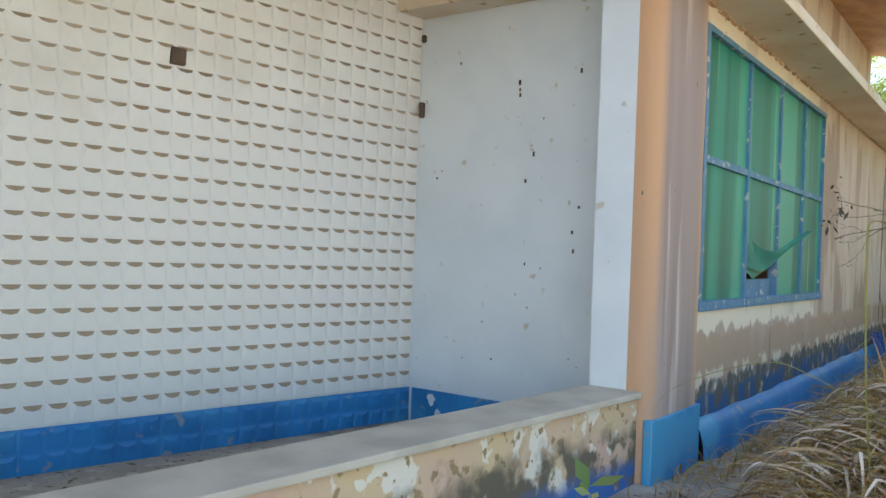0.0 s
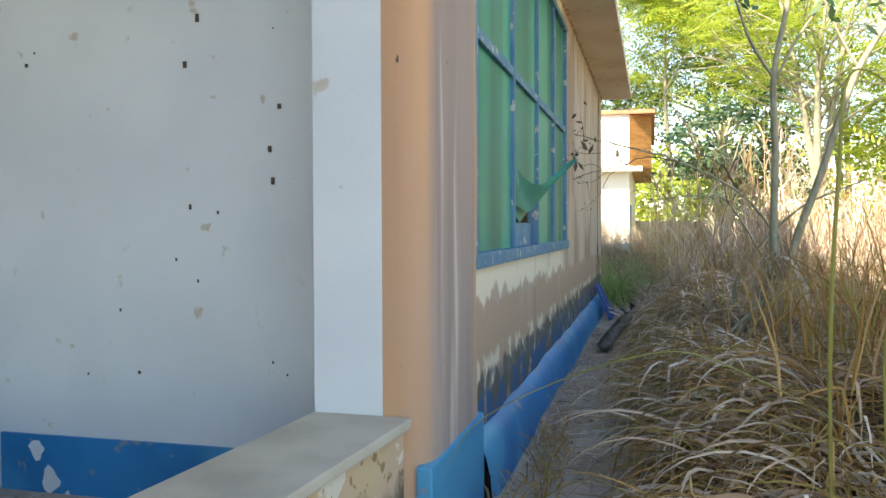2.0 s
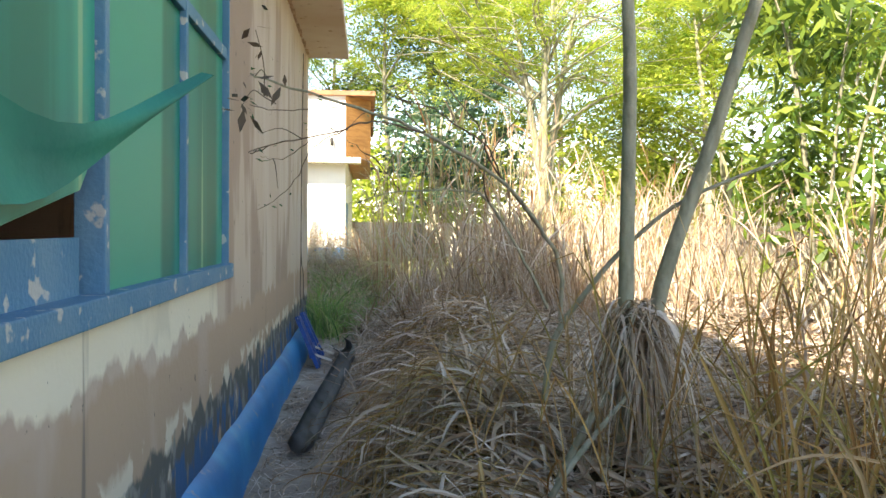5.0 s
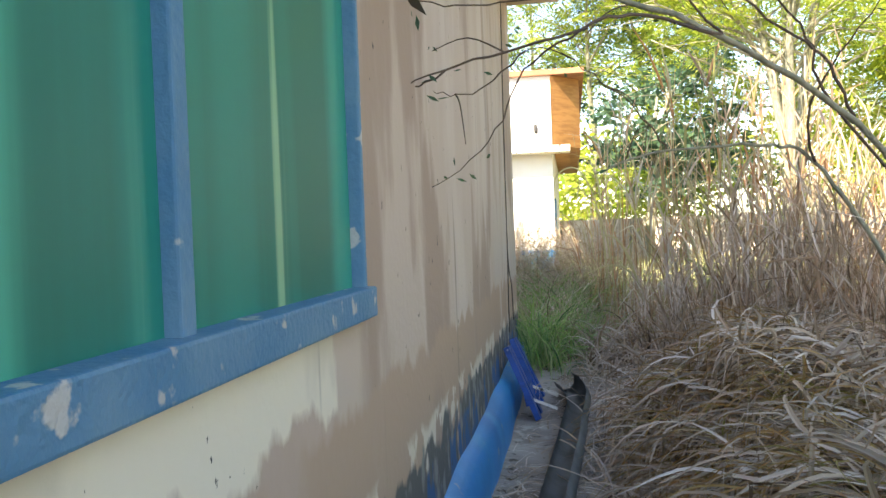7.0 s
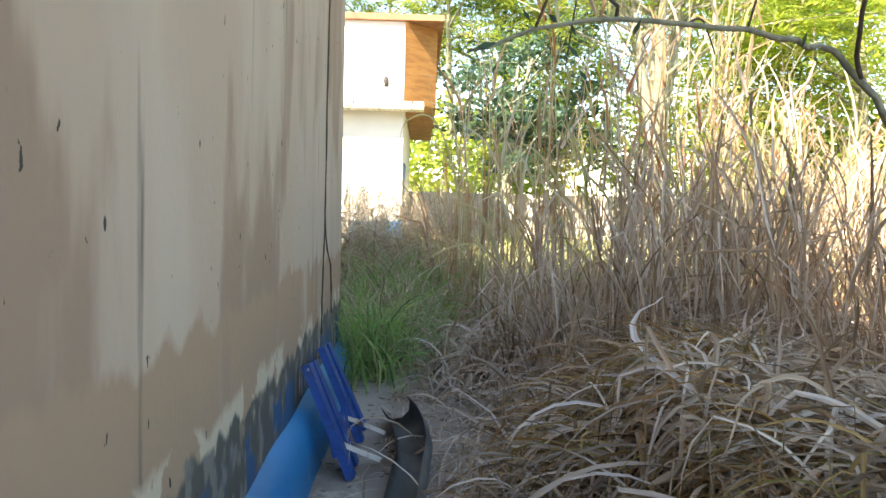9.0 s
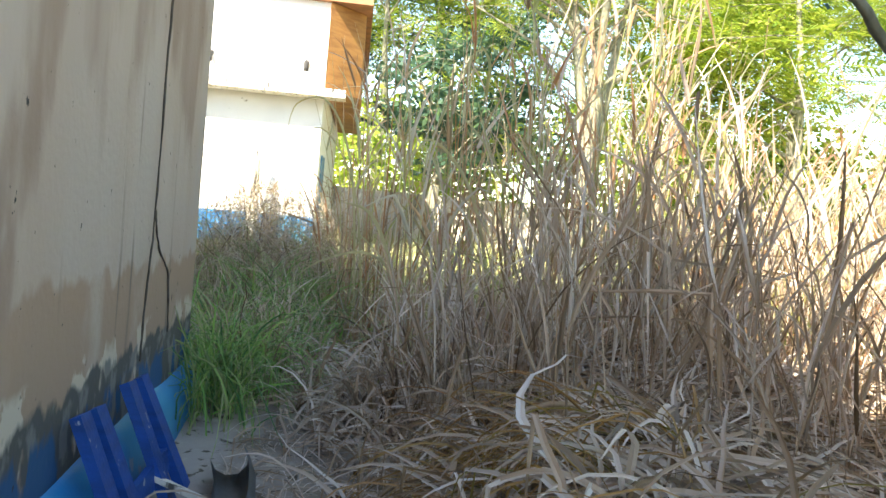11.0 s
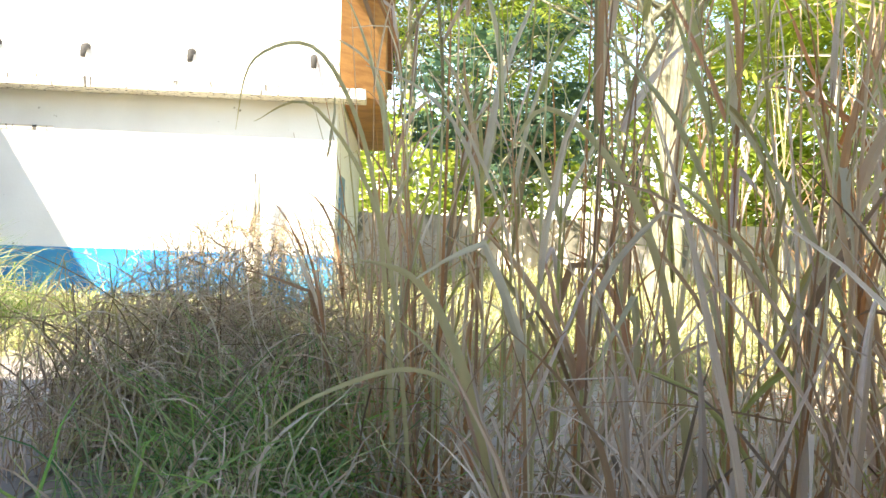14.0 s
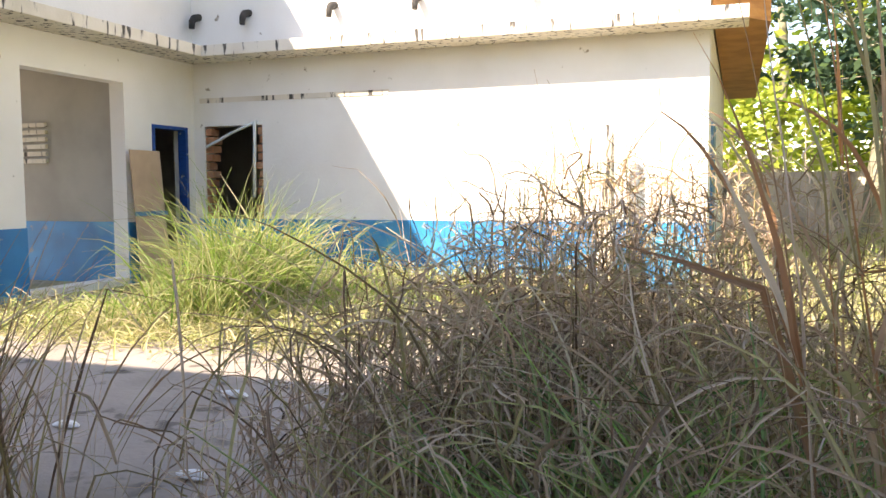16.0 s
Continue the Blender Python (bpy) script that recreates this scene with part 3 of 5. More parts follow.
# ---- blue trestle against the wall, bent sheet beside it ----
def plank(bm, a, b, w, t):
    a, b = Vector(a), Vector(b)
    d = (b - a)
    x = d.normalized()
    y = x.cross(Vector((1, 0, 0.2))).normalized()
    z = x.cross(y)
    m = Matrix((x, y, z)).transposed().to_4x4()
    m.translation = (a + b) / 2
    vs = bmesh.ops.create_cube(bm, size=1)["verts"]
    for v in vs:
        v.co = m @ Vector((v.co.x * d.length, v.co.y * w, v.co.z * t))
    return bm


trestle = base("trestle", (0.25, 13.7, 0), "blue painted wooden trestle leaning on the wall", "trestle")
def rel(p):
    return (p[0] - 0.25, p[1] - 13.7, p[2])


for y0, y1, top in ((13.85, 13.80, 0.51), (14.02, 13.98, 0.49), (14.42, 14.36, 0.49), (14.62, 14.60, 0.47)):
    part("leg", plank(bmesh.new(), rel((0.27, y1, 0.0)), rel((0.05, y0, top)), 0.10, 0.04), M_BLUEWOOD, trestle)
part("rail", plank(bmesh.new(), rel((0.19, 13.78, 0.14)), rel((0.19, 14.64, 0.14)), 0.09, 0.03), M_BLUEWOOD, trestle)

for y in (13.90, 14.35):
    part("rung", plank(bmesh.new(), rel((0.20, y, 0.13)), rel((0.40, y - 0.03, 0.06)), 0.07, 0.02), M_SLAB, trestle, "pale splintered cross rung")

bm = bmesh.new()
rows = []
for i in range(14):
    y = 10.6 + 4.1 * i / 13
    rows.append([bm.verts.new((float(np.interp(i / 13, [0, 0.45, 0.78, 0.9, 1], [0.36, 0.49, 0.56, 0.53, 0.44])) + 0.085 * math.cos(a), y, 0.11 + 0.085 * math.sin(a) + 0.05 * math.sin(3 * i / 13))) for a in np.linspace(-3.0, 0.9, 7)])
for r0, r1 in zip(rows, rows[1:]):
    for k in range(6):
        bm.faces.new([r0[k], r0[k + 1], r1[k + 1], r1[k]]).smooth = True
bmesh.ops.solidify(bm, geom=bm.faces, thickness=0.006)
thing("gutter_sheet", bm, M_GREY, "bent grey gutter sheet lying on the ground", "gutter")
rng = np.random.default_rng(5)
for k, (x, y, s) in enumerate([(-1.35, 18.35, 0.06), (-1.9, 19.4, 0.07), (-2.3, 18.7, 0.06), (-0.9, 19.0, 0.05)]):
    bm = bmesh.new()
    bmesh.ops.create_icosphere(bm, subdivisions=2, radius=s)
    for v in bm.verts:
        v.co = Vector((v.co.x * 1.2, v.co.y * 0.6, max(v.co.z, -0.3 * s) * 0.35)) * (1 + 0.35 * noise.noise(v.co * 25 + Vector((k, 0, 0))))
    ob = thing("litter_paper", bm, M_PAPER, "crumpled white paper scrap on the ground", "litter", "paper scraps")
    ob.location = (x, y, float(ground_z(x, y)) + 0.025)

# ---- far building with its wing ----
FY = 24.6
house = base("white_house", (-2.9, FY, 0.2), "abandoned white building with blue wall foot", "building", "", "structure")


def hpart(name, bm, m, label="", parent=None):
    bmesh.ops.translate(bm, verts=bm.verts, vec=(2.9, -FY, -0.2))
    return part(name, bm, m, parent or house, label)


hpart("wall", wall_with_holes("y", FY, 0.2, -6.0, 0.22, 0.0, 4.45, [(-5.84, -5.0, 0.75, 2.09)]), M_FAR, "sunlit white wall")
hpart("wall", wall_with_holes("x", -6.0, 0.2, 19.5, FY + 0.2, 0.0, 4.7, [(21.95, 23.35, 0.3, 2.5), (23.80, 24.45, 0.25, 2.07)]), M_FAR, "white wing wall with openings")
hpart("wall", solid(((0.02, FY + 0.2, 0.0), (0.22, 33.0, 4.4))), M_FAR)
hpart("dado", solid(((-5.95, FY - 0.014, 0.0), (0.215, FY, 0.93))), M_BLUE, "blue painted wall foot")
hpart("dado", solid(((-6.0, 19.5, 0.0), (-5.986, 21.95, 0.93))), M_BLUE, "blue painted wall foot")
hpart("dado", solid(((-6.0, 23.35, 0.0), (-5.986, 23.80, 0.93))), M_BLUE, "blue painted wall foot")
hpart("ledge", solid(((-5.5, FY - 0.5, 2.87), (0.58, FY, 3.0)), bevel=0.01), M_SLAB, "projecting concrete ledge")
hpart("ledge", solid(((-6.0, 19.5, 2.87), (-5.5, FY, 3.0)), bevel=0.01), M_SLAB, "projecting concrete ledge")
hpart("cornice", solid(((-5.9, FY - 0.012, 2.38), (-3.3, FY, 2.44))), M_SLAB)
hpart("roof", solid(((-6.4, FY - 0.12, 4.45), (0.9, 33.2, 4.56)), bevel=0.01), M_ROOF, "low tiled roof edge")
hpart("wall", solid(((-9.2, 19.5, 0.0), (-6.2, 19.7, 4.7))), M_FAR, "plain end wall of the wing")
hpart("roof", solid(((-9.4, 19.4, 4.86), (-5.5, FY + 0.2, 5.0))), M_ROOF, "roof of the side wing")
bm = bmesh.new()
vs = [bm.verts.new(p) for p in ((0.24, FY - 0.1, 3.02), (0.80, FY + 0.6, 3.02), (0.80, FY + 0.6, 4.44), (0.22, FY - 0.1, 4.44), (0.24, 33.0, 3.02), (0.80, 33.0, 3.02), (0.80, 33.0, 4.44), (0.22, 33.0, 4.44))]
for q in ((0, 1, 2, 3), (4, 5, 6, 7), (0, 1, 5, 4), (1, 2, 6, 5), (2, 3, 7, 6), (3, 0, 4, 7)):
    bm.faces.new([vs[n] for n in q])
bmesh.ops.recalc_face_normals(bm, faces=bm.faces)
hpart("gable_boarding", bm, M_WOOD, "orange-brown timber boarding under the roof end")
hpart("side_door", solid(((0.22, 25.3, 0.25), (0.25, 26.3, 2.0)), bevel=0.005), M_FRAME, "faded blue side door")
for x in (-5.88, -5.15, -3.98, -2.91, -1.62, -0.1):
    bm = bmesh.new()
    tube(bm, [(x, FY + 0.02, 3.45), (x, FY - 0.10, 3.42), (x + 0.01, FY - 0.16, 3.36), (x + 0.01, FY - 0.17, 3.28)], [0.045, 0.045, 0.04, 0.035], 8)
    hpart("spout", bm, M_BLACK, "short dark drain spout")
# broken hole: brick stubs round its edge, a bare pipe across
rng = np.random.default_rng(11)
for k in range(26):
    side = k % 2
    z = 0.80 + 1.28 * (k // 2) / 12
    x0 = -5.84 if side == 0 else -5.0
    w = float(rng.uniform(0.03, 0.13)) * (1 if side == 0 else -1)
    hpart("brick", solid(((min(x0, x0 + w), FY + 0.01, z), (max(x0, x0 + w), FY + 0.19, z + 0.09)), bevel=0.012), M_BRICK)
bm = bmesh.new()
tube(bm, [(-5.80, FY - 0.03, 1.83), (-5.4, FY - 0.05, 2.0), (-5.06, FY - 0.03, 2.13)], [0.018] * 3, 8)
tube(bm, [(-5.08, FY - 0.04, 2.13), (-5.10, FY - 0.05, 1.2)], [0.022] * 2, 8)
hpart("pipe", bm, M_WHITE, "bare white pipe across the hole")
hpart("door_frame", solid(((-6.1, 24.40, 0.25), (-5.985, 24.45, 2.07)), ((-6.1, 23.80, 0.25), (-5.985, 23.84, 2.07)), ((-6.1, 23.84, 2.03), (-5.985, 24.40, 2.07))), M_BLUEWOOD, "blue door frame")
# unseen end wall at x = -9.2 added to keep the hole dark
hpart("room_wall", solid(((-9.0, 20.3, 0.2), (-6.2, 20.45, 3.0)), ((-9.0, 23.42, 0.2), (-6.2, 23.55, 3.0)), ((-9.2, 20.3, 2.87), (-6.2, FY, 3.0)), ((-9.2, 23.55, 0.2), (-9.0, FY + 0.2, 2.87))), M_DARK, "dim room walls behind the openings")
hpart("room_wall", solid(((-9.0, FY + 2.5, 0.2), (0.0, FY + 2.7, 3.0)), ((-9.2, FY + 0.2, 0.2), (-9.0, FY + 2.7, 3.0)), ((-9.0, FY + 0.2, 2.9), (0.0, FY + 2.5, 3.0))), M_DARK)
hpart("room_dado", solid(((-8.9, 23.405, 0.2), (-6.2, 23.419, 0.93))), M_BLUE, "blue dado inside the room")
for k in range(6):
    hpart("louvre", solid(((-8.0, 23.38, 1.62 + 0.085 * k), (-7.2, 23.42, 1.67 + 0.085 * k))), M_SLAB)
board = base("plywood_board", (-5.93, 23.58, 0.25), "sun-faded plywood board leaning on the white wall", "board")
part("sheet", plank(bmesh.new(), (0.12, 0, 0.0), (0.0, 0, 1.50), 0.50, 0.015), M_PLY, board)
part("batten", plank(bmesh.new(), (0.08, 0, 0.75), (0.075, 0, 0.80), 0.55, 0.012), M_FRAME, board, "blue strip of wood")
post = base("broken_post", (-0.72, 24.15, 0.2), "pale broken concrete post standing by the wall", "post")
bm = bmesh.new()
tube(bm, [(0, 0, 0), (-0.01, 0, 0.8), (-0.02, 0, 1.5), (0.0, 0, 1.72)], [0.10, 0.09, 0.085, 0.06], 7)
part("shaft", bm, M_SLAB, post)

# ---- boundary wall and plain far shapes ----
thing("wall_boundary", solid(((-14.0, 34.0, 0.0), (45.0, 34.2, 1.6)), ((45.0, -20.0, 0.0), (45.2, 34.0, 1.6))), M_BWALL, "long weathered boundary wall across the field", "wall", "", "structure")


# ---- plants ----
def clear(root, gap):
    return root[(np.abs(root[:, 0] - walkway(root[:, 1])) > gap) | (root[:, 1] > 16.9)]


def patch(rng, n, cx, cy, sx, sy, lift=ground_z, gauss=True):
    x = cx + (rng.normal(0, sx, n) if gauss else rng.uniform(-sx, sx, n))
    y = cy + (rng.normal(0, sy, n) if gauss else rng.uniform(-sy, sy, n))
    return np.stack([x, y, lift(x, y)], -1)


U = lambda rng, n, a, b: rng.uniform(a, b, n)


def spine(rng, root, az, length, pitch, bend, segs, curl=0.25, snap=0.0, wild=0.0, rest=None):
    """Bent midlines: each starts at root along (az, pitch), bends down, wanders, and may snap."""
    n = len(root)
    s = np.linspace(0, 1, segs + 1)[None, :-1]
    ang = pitch[:, None] - bend[:, None] * s ** 1.3 + wild * rng.normal(0, 1, (n, segs)).cumsum(1)
    broken = (rng.random(n) < snap)[:, None] & (s > U(rng, n, 0.25, 0.85)[:, None])
    ang = np.clip(ang - broken * U(rng, n, 0.7, 2.2)[:, None], -1.5, 1.56)
    head = az[:, None] + curl * rng.normal(0, 1, (n, segs)).cumsum(1) / segs ** 0.5
    step = (length / segs)[:, None]
    d = np.stack([np.cos(ang) * np.cos(head), np.cos(ang) * np.sin(head), np.sin(ang)], -1)
    p = np.concatenate([root[:, None, :], root[:, None, :] + (d * step[..., None]).cumsum(1)], 1)
    if rest is not None:
        p[..., 2] = np.maximum(p[..., 2], rest(p[..., 0], p[..., 1]) + U(rng, n, 0.0, 0.035)[:, None])
    return p


def open_path(p):
    """Drops midlines that would stand in the walker's way."""
    inside = (np.abs(p[..., 0] - walkway(p[..., 1])) < 0.22) & (p[..., 2] > 0.56) & (p[..., 1] < 16.3)
    return p[~inside.any(1)]


def blades(rng, p, width, turn=0.6, tip=0.15, foot=0.7):
    """Folded leaf blades along the midlines, their width drawn from a span or given one by one."""
    if isinstance(width, tuple):
        p = open_path(p)
        width = U(rng, len(p), *width)
    n, k = p.shape[:2]
    d = np.gradient(p, axis=1)
    d /= np.maximum(np.linalg.norm(d, axis=2, keepdims=True), 1e-6)
    a = np.cross(d, np.array([0.013, 0.007, 1.0]))
    a /= np.maximum(np.linalg.norm(a, axis=2, keepdims=True), 1e-6)
    b = np.cross(a, d)
    tw = rng.normal(0, turn, n)[:, None] + rng.normal(0, turn, n)[:, None] * np.linspace(0, 1, k)[None, :]
    side = a * np.cos(tw)[..., None] + b * np.sin(tw)[..., None]
    up = b * np.cos(tw)[..., None] - a * np.sin(tw)[..., None]
    s = np.linspace(0, 1, k)
    w = (width[:, None] * np.minimum(foot + 3 * s, 1.0) * np.maximum(1 - s ** 2.6, tip) * 0.5)[..., None]
    v = np.stack([p - side * w + up * w * 0.45, p, p + side * w + up * w * 0.45], 2).reshape(-1, 3)
    first = (np.arange(n) * k * 3)[:, None] + (np.arange(k - 1) * 3)[None, :]
    f = np.concatenate([np.stack([first + c, first + c + 1, first + c + 4, first + c + 3], -1).reshape(-1, 4) for c in (0, 1)])
    return v, f


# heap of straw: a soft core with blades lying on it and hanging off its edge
# core colour near black, painting in the shade between the blades
core = sheet("straw_heap", np.arange(0.6, 9.0, 0.14).tolist(), np.arange(3.2, 17.2, 0.14).tolist(), lambda x, y: mound_z(x, y) - 0.05 - 0.06 * (mound_z(x, y) - ground_z(x, y) < 0.03), mat("matted straw darkened as shade", (0.13, 0.09, 0.05), (0.06, 0.04, 0.022), 9, 1.0, 0.9, 60))
tagged(core, "matted heap of flattened straw, darkened as shade between blades", "straw heap", "", "stuff")
rng = np.random.default_rng(1)
r = np.concatenate([patch(rng, 19000, 1.9, 9.4, 1.25, 6.0, mound_z, False), patch(rng, 9000, 4.6, 10.2, 2.0, 6.8, mound_z, False)])
r = r[(np.abs(r[:, 0] - walkway(r[:, 1])) > 0.25) | (r[:, 1] > 10.0)]
r = r[(mound_z(r[:, 0], r[:, 1]) - ground_z(r[:, 0], r[:, 1])) > 0.03]
n = len(r)
lie = 2.6 * np.sin(1.3 * r[:, 0] + 0.8 * r[:, 1]) + 1.9 * np.sin(0.7 * r[:, 0] - 1.5 * r[:, 1]) + rng.normal(0, 1.0, n)
p = spine(rng, r, lie, U(rng, n, 0.25, 0.7), U(rng, n, -0.1, 0.6), U(rng, n, 0.4, 2.0), 8, 0.9, 0.5, 0.10, mound_z)
near = (r[:, 1] < 8.4) & (rng.random(n) < 0.75)
e = patch(rng, 13000, 1.4, 9.4, 0.8, 6.2, mound_z, False)
e = e[(np.abs(e[:, 0] - walkway(e[:, 1])) > 0.24) | (e[:, 1] > 10.0)]
e = e[(mound_z(e[:, 0], e[:, 1]) - ground_z(e[:, 0], e[:, 1])) > 0.10]
e = e[e[:, 0] - walkway(e[:, 1]) < 1.0]
n = len(e)
hang = spine(rng, e, np.pi + rng.normal(0, 0.9, n), U(rng, n, 0.3, 0.8), U(rng, n, 0.1, 0.9), U(rng, n, 1.4, 3.0), 8, 0.4, 0.3, 0.0, ground_z)
top = rng.random(n) < 0.35
stuff("straw_blades", [blades(rng, p[~near], (0.009, 0.028)), blades(rng, hang[top], (0.010, 0.026))], STRAW, "flattened dry grass blades lying over the heap", "dry grass")
stuff("heap_straw", [blades(rng, p[near], (0.004, 0.014)), blades(rng, hang[~top], (0.004, 0.012))], GOLD, "golden brown straw spilling down the heap", "straw")


def stalks(rng, p, tall, spread, stem, leaf, per, snap=0.35):
    """Upright stalks fanning out of their clump, with long dry leaves along them."""
    n = len(p)
    mid = p.mean(0)
    out = np.arctan2(p[:, 1] - mid[1], p[:, 0] - mid[0]) + rng.normal(0, 0.8, n)
    sp = spine(rng, p, out, tall, np.pi / 2 - np.abs(rng.normal(0, spread, n)), np.abs(rng.normal(0.0, 0.16, n)), 9, 0.2, 0.05, 0.015)
    parts = [blades(rng, sp, (stem * 0.7, stem * 1.2), 0.9, 0.3, 1.0)]
    m = int(n * per)
    j, k = rng.integers(0, n, m), rng.integers(1, 9, m)
    lf = spine(rng, sp[j, k], out[j] + rng.normal(0, 1.3, m), U(rng, m, 0.35, 0.85), U(rng, m, 1.05, 1.52), U(rng, m, 0.0, 1.3), 8, 0.35, snap, 0.03)
    return parts + [blades(rng, lf, (leaf * 0.5, leaf * 1.2), 0.9)]


bm = solid(((-0.30, -0.2, 0.0), (0.30, 0.2, 0.34)), bevel=0.03)
for v in bm.verts:
    v.co += 0.02 * noise.noise_vector(v.co * 5)
block = thing("concrete_block", bm, M_GREY, "dark mossy concrete block half buried in straw", "block")
block.matrix_world = pose(2.55, 10.75, 0.24, 4, -6, 28)

# long green blades arching out beside the path
rng = np.random.default_rng(12)
for pts, w in (([(1.75, 4.45, 0.1), (1.55, 4.4, 0.62), (1.08, 4.3, 0.93), (0.80, 4.3, 0.95), (0.36, 4.25, 0.76), (0.22, 4.2, 0.55)], 0.016), ([(1.40, 4.5, 0.1), (1.36, 4.4, 0.9), (1.36, 4.3, 1.5), (1.38, 4.25, 1.76), (1.52, 4.25, 1.68), (1.75, 4.3, 1.45)], 0.013), ([(1.60, 4.5, 0.05), (1.50, 4.35, 0.75), (1.50, 4.3, 1.10), (1.56, 4.28, 1.26), (1.78, 4.35, 1.40), (2.1, 4.5, 0.9)], 0.018), ([(1.10, 5.2, 0.05), (1.05, 5.1, 0.4), (0.9, 5.0, 0.56), (0.55, 4.9, 0.58)], 0.012)):
    sp = np.array([[tuple(p) for p in smooth_points(pts, 6)]])
    v, f = blades(rng, sp, np.array([w]), 0.35, 0.08)
    tagged(new("grass_blade", raw_mesh("grass_blade", v, f, BLADE)), "long arching yellow-green grass blade", "grass blade", "arching grass blades")

# standing dry grass behind and on the heap
rng = np.random.default_rng(2)
chunks = []
for cx, cy, sx, sy, k, h0, h1 in ((3.9, 14.2, 1.3, 0.6, 260, 0.5, 1.2), (4.5, 10.5, 0.9, 1.6, 150, 0.4, 0.9), (6.5, 14.5, 2.0, 1.6, 380, 0.8, 1.6), (2.2, 15.2, 0.5, 0.3, 120, 0.5, 1.1), (1.5, 15.7, 0.35, 0.6, 150, 0.3, 0.9), (2.9, 14.9, 0.8, 0.6, 150, 0.4, 0.9)):
    p = clear(patch(rng, k, cx, cy, sx, sy, mound_z), 0.5)
    chunks += stalks(rng, p, U(rng, len(p), h0, h1), 0.35, 0.008, 0.018, 2.2)
for k, cx, cy, sx, sy in ((420, 1.1, 13.0, 0.35, 1.4), (420, 1.0, 15.8, 0.30, 0.5), (300, 1.7, 16.0, 0.5, 0.4)):
    p = patch(rng, k, cx, cy, sx, sy, mound_z)
    p = p[(p[:, 0] > 0.62) & (p[:, 1] > 10.6)]
    n = len(p)
    chunks.append(blades(rng, spine(rng, p, U(rng, n, 0, 6.28), U(rng, n, 0.25, 0.7), U(rng, n, 0.4, 1.4), U(rng, n, 0.8, 2.4), 7, 0.5, 0.3, 0.0, ground_z), (0.010, 0.026)))
stuff("dry_grass", chunks, STRAW, "tall standing dry grass around the heap", "dry grass")

chunks = []
for cx, cy, sx, sy, k, h0, h1 in ((3.2, 6.4, 0.7, 1.0, 170, 0.3, 0.6), (2.1, 6.3, 0.4, 0.8, 110, 0.2, 0.5), (2.5, 8.2, 0.5, 0.6, 90, 0.3, 0.6)):
    p = clear(patch(rng, k, cx, cy, sx, sy, mound_z), 0.5)
    chunks += stalks(rng, p, U(rng, len(p), h0, h1), 0.45, 0.006, 0.011, 3.0, 0.5)
stuff("golden_grass", chunks, GOLD, "golden brown grass standing on the heap", "dry grass")

# canes: tall stiff stalks with long dry leaves
rng = np.random.default_rng(3)
for cx, cy, sx, sy, k, h0, h1, wide in ((0.92, 17.60, 0.08, 0.12, 15, 1.5, 2.5, 0.020), (1.15, 17.5, 0.12, 0.18, 18, 1.7, 2.8, 0.022), (1.55, 16.8, 0.18, 0.25, 20, 1.6, 2.9, 0.026), (2.05, 16.6, 0.20, 0.25, 30, 1.7, 3.0, 0.028), (2.75, 16.6, 0.30, 0.3, 74, 1.8, 3.3, 0.028), (3.7, 16.4, 0.40, 0.35, 90, 1.0, 2.0, 0.028), (4.5, 16.6, 0.40, 0.4, 110, 1.0, 1.9, 0.028), (1.6, 18.6, 0.45, 0.4, 24, 1.3, 2.2, 0.022), (3.2, 18.8, 0.6, 0.5, 34, 1.3, 2.4, 0.024), (5.2, 18.2, 0.8, 0.8, 80, 1.3, 2.5, 0.026)):
    p = clear(patch(rng, k, cx, cy, sx, sy), 0.42)
    n = len(p)
    parts = stalks(rng, p, U(rng, n, h0, h1), 0.06 if cx < 1.3 else 0.085, 0.014, wide, 3.2, 0.28)
    low = clear(patch(rng, n * 4, cx, cy, sx * 1.4, sy * 1.4), 0.45)
    m = len(low)
    litter = spine(rng, low, U(rng, m, 0, 6.28), U(rng, m, 0.3, 0.9), U(rng, m, 0.5, 1.5), U(rng, m, 0.5, 2.4), 7, 0.4, 0.4, 0.03, ground_z)
    parts.append(blades(rng, litter, (0.008, wide)))
    stuff("cane_clump", parts, CANE, "tall clump of dry cane grass with long leaves", "cane grass")

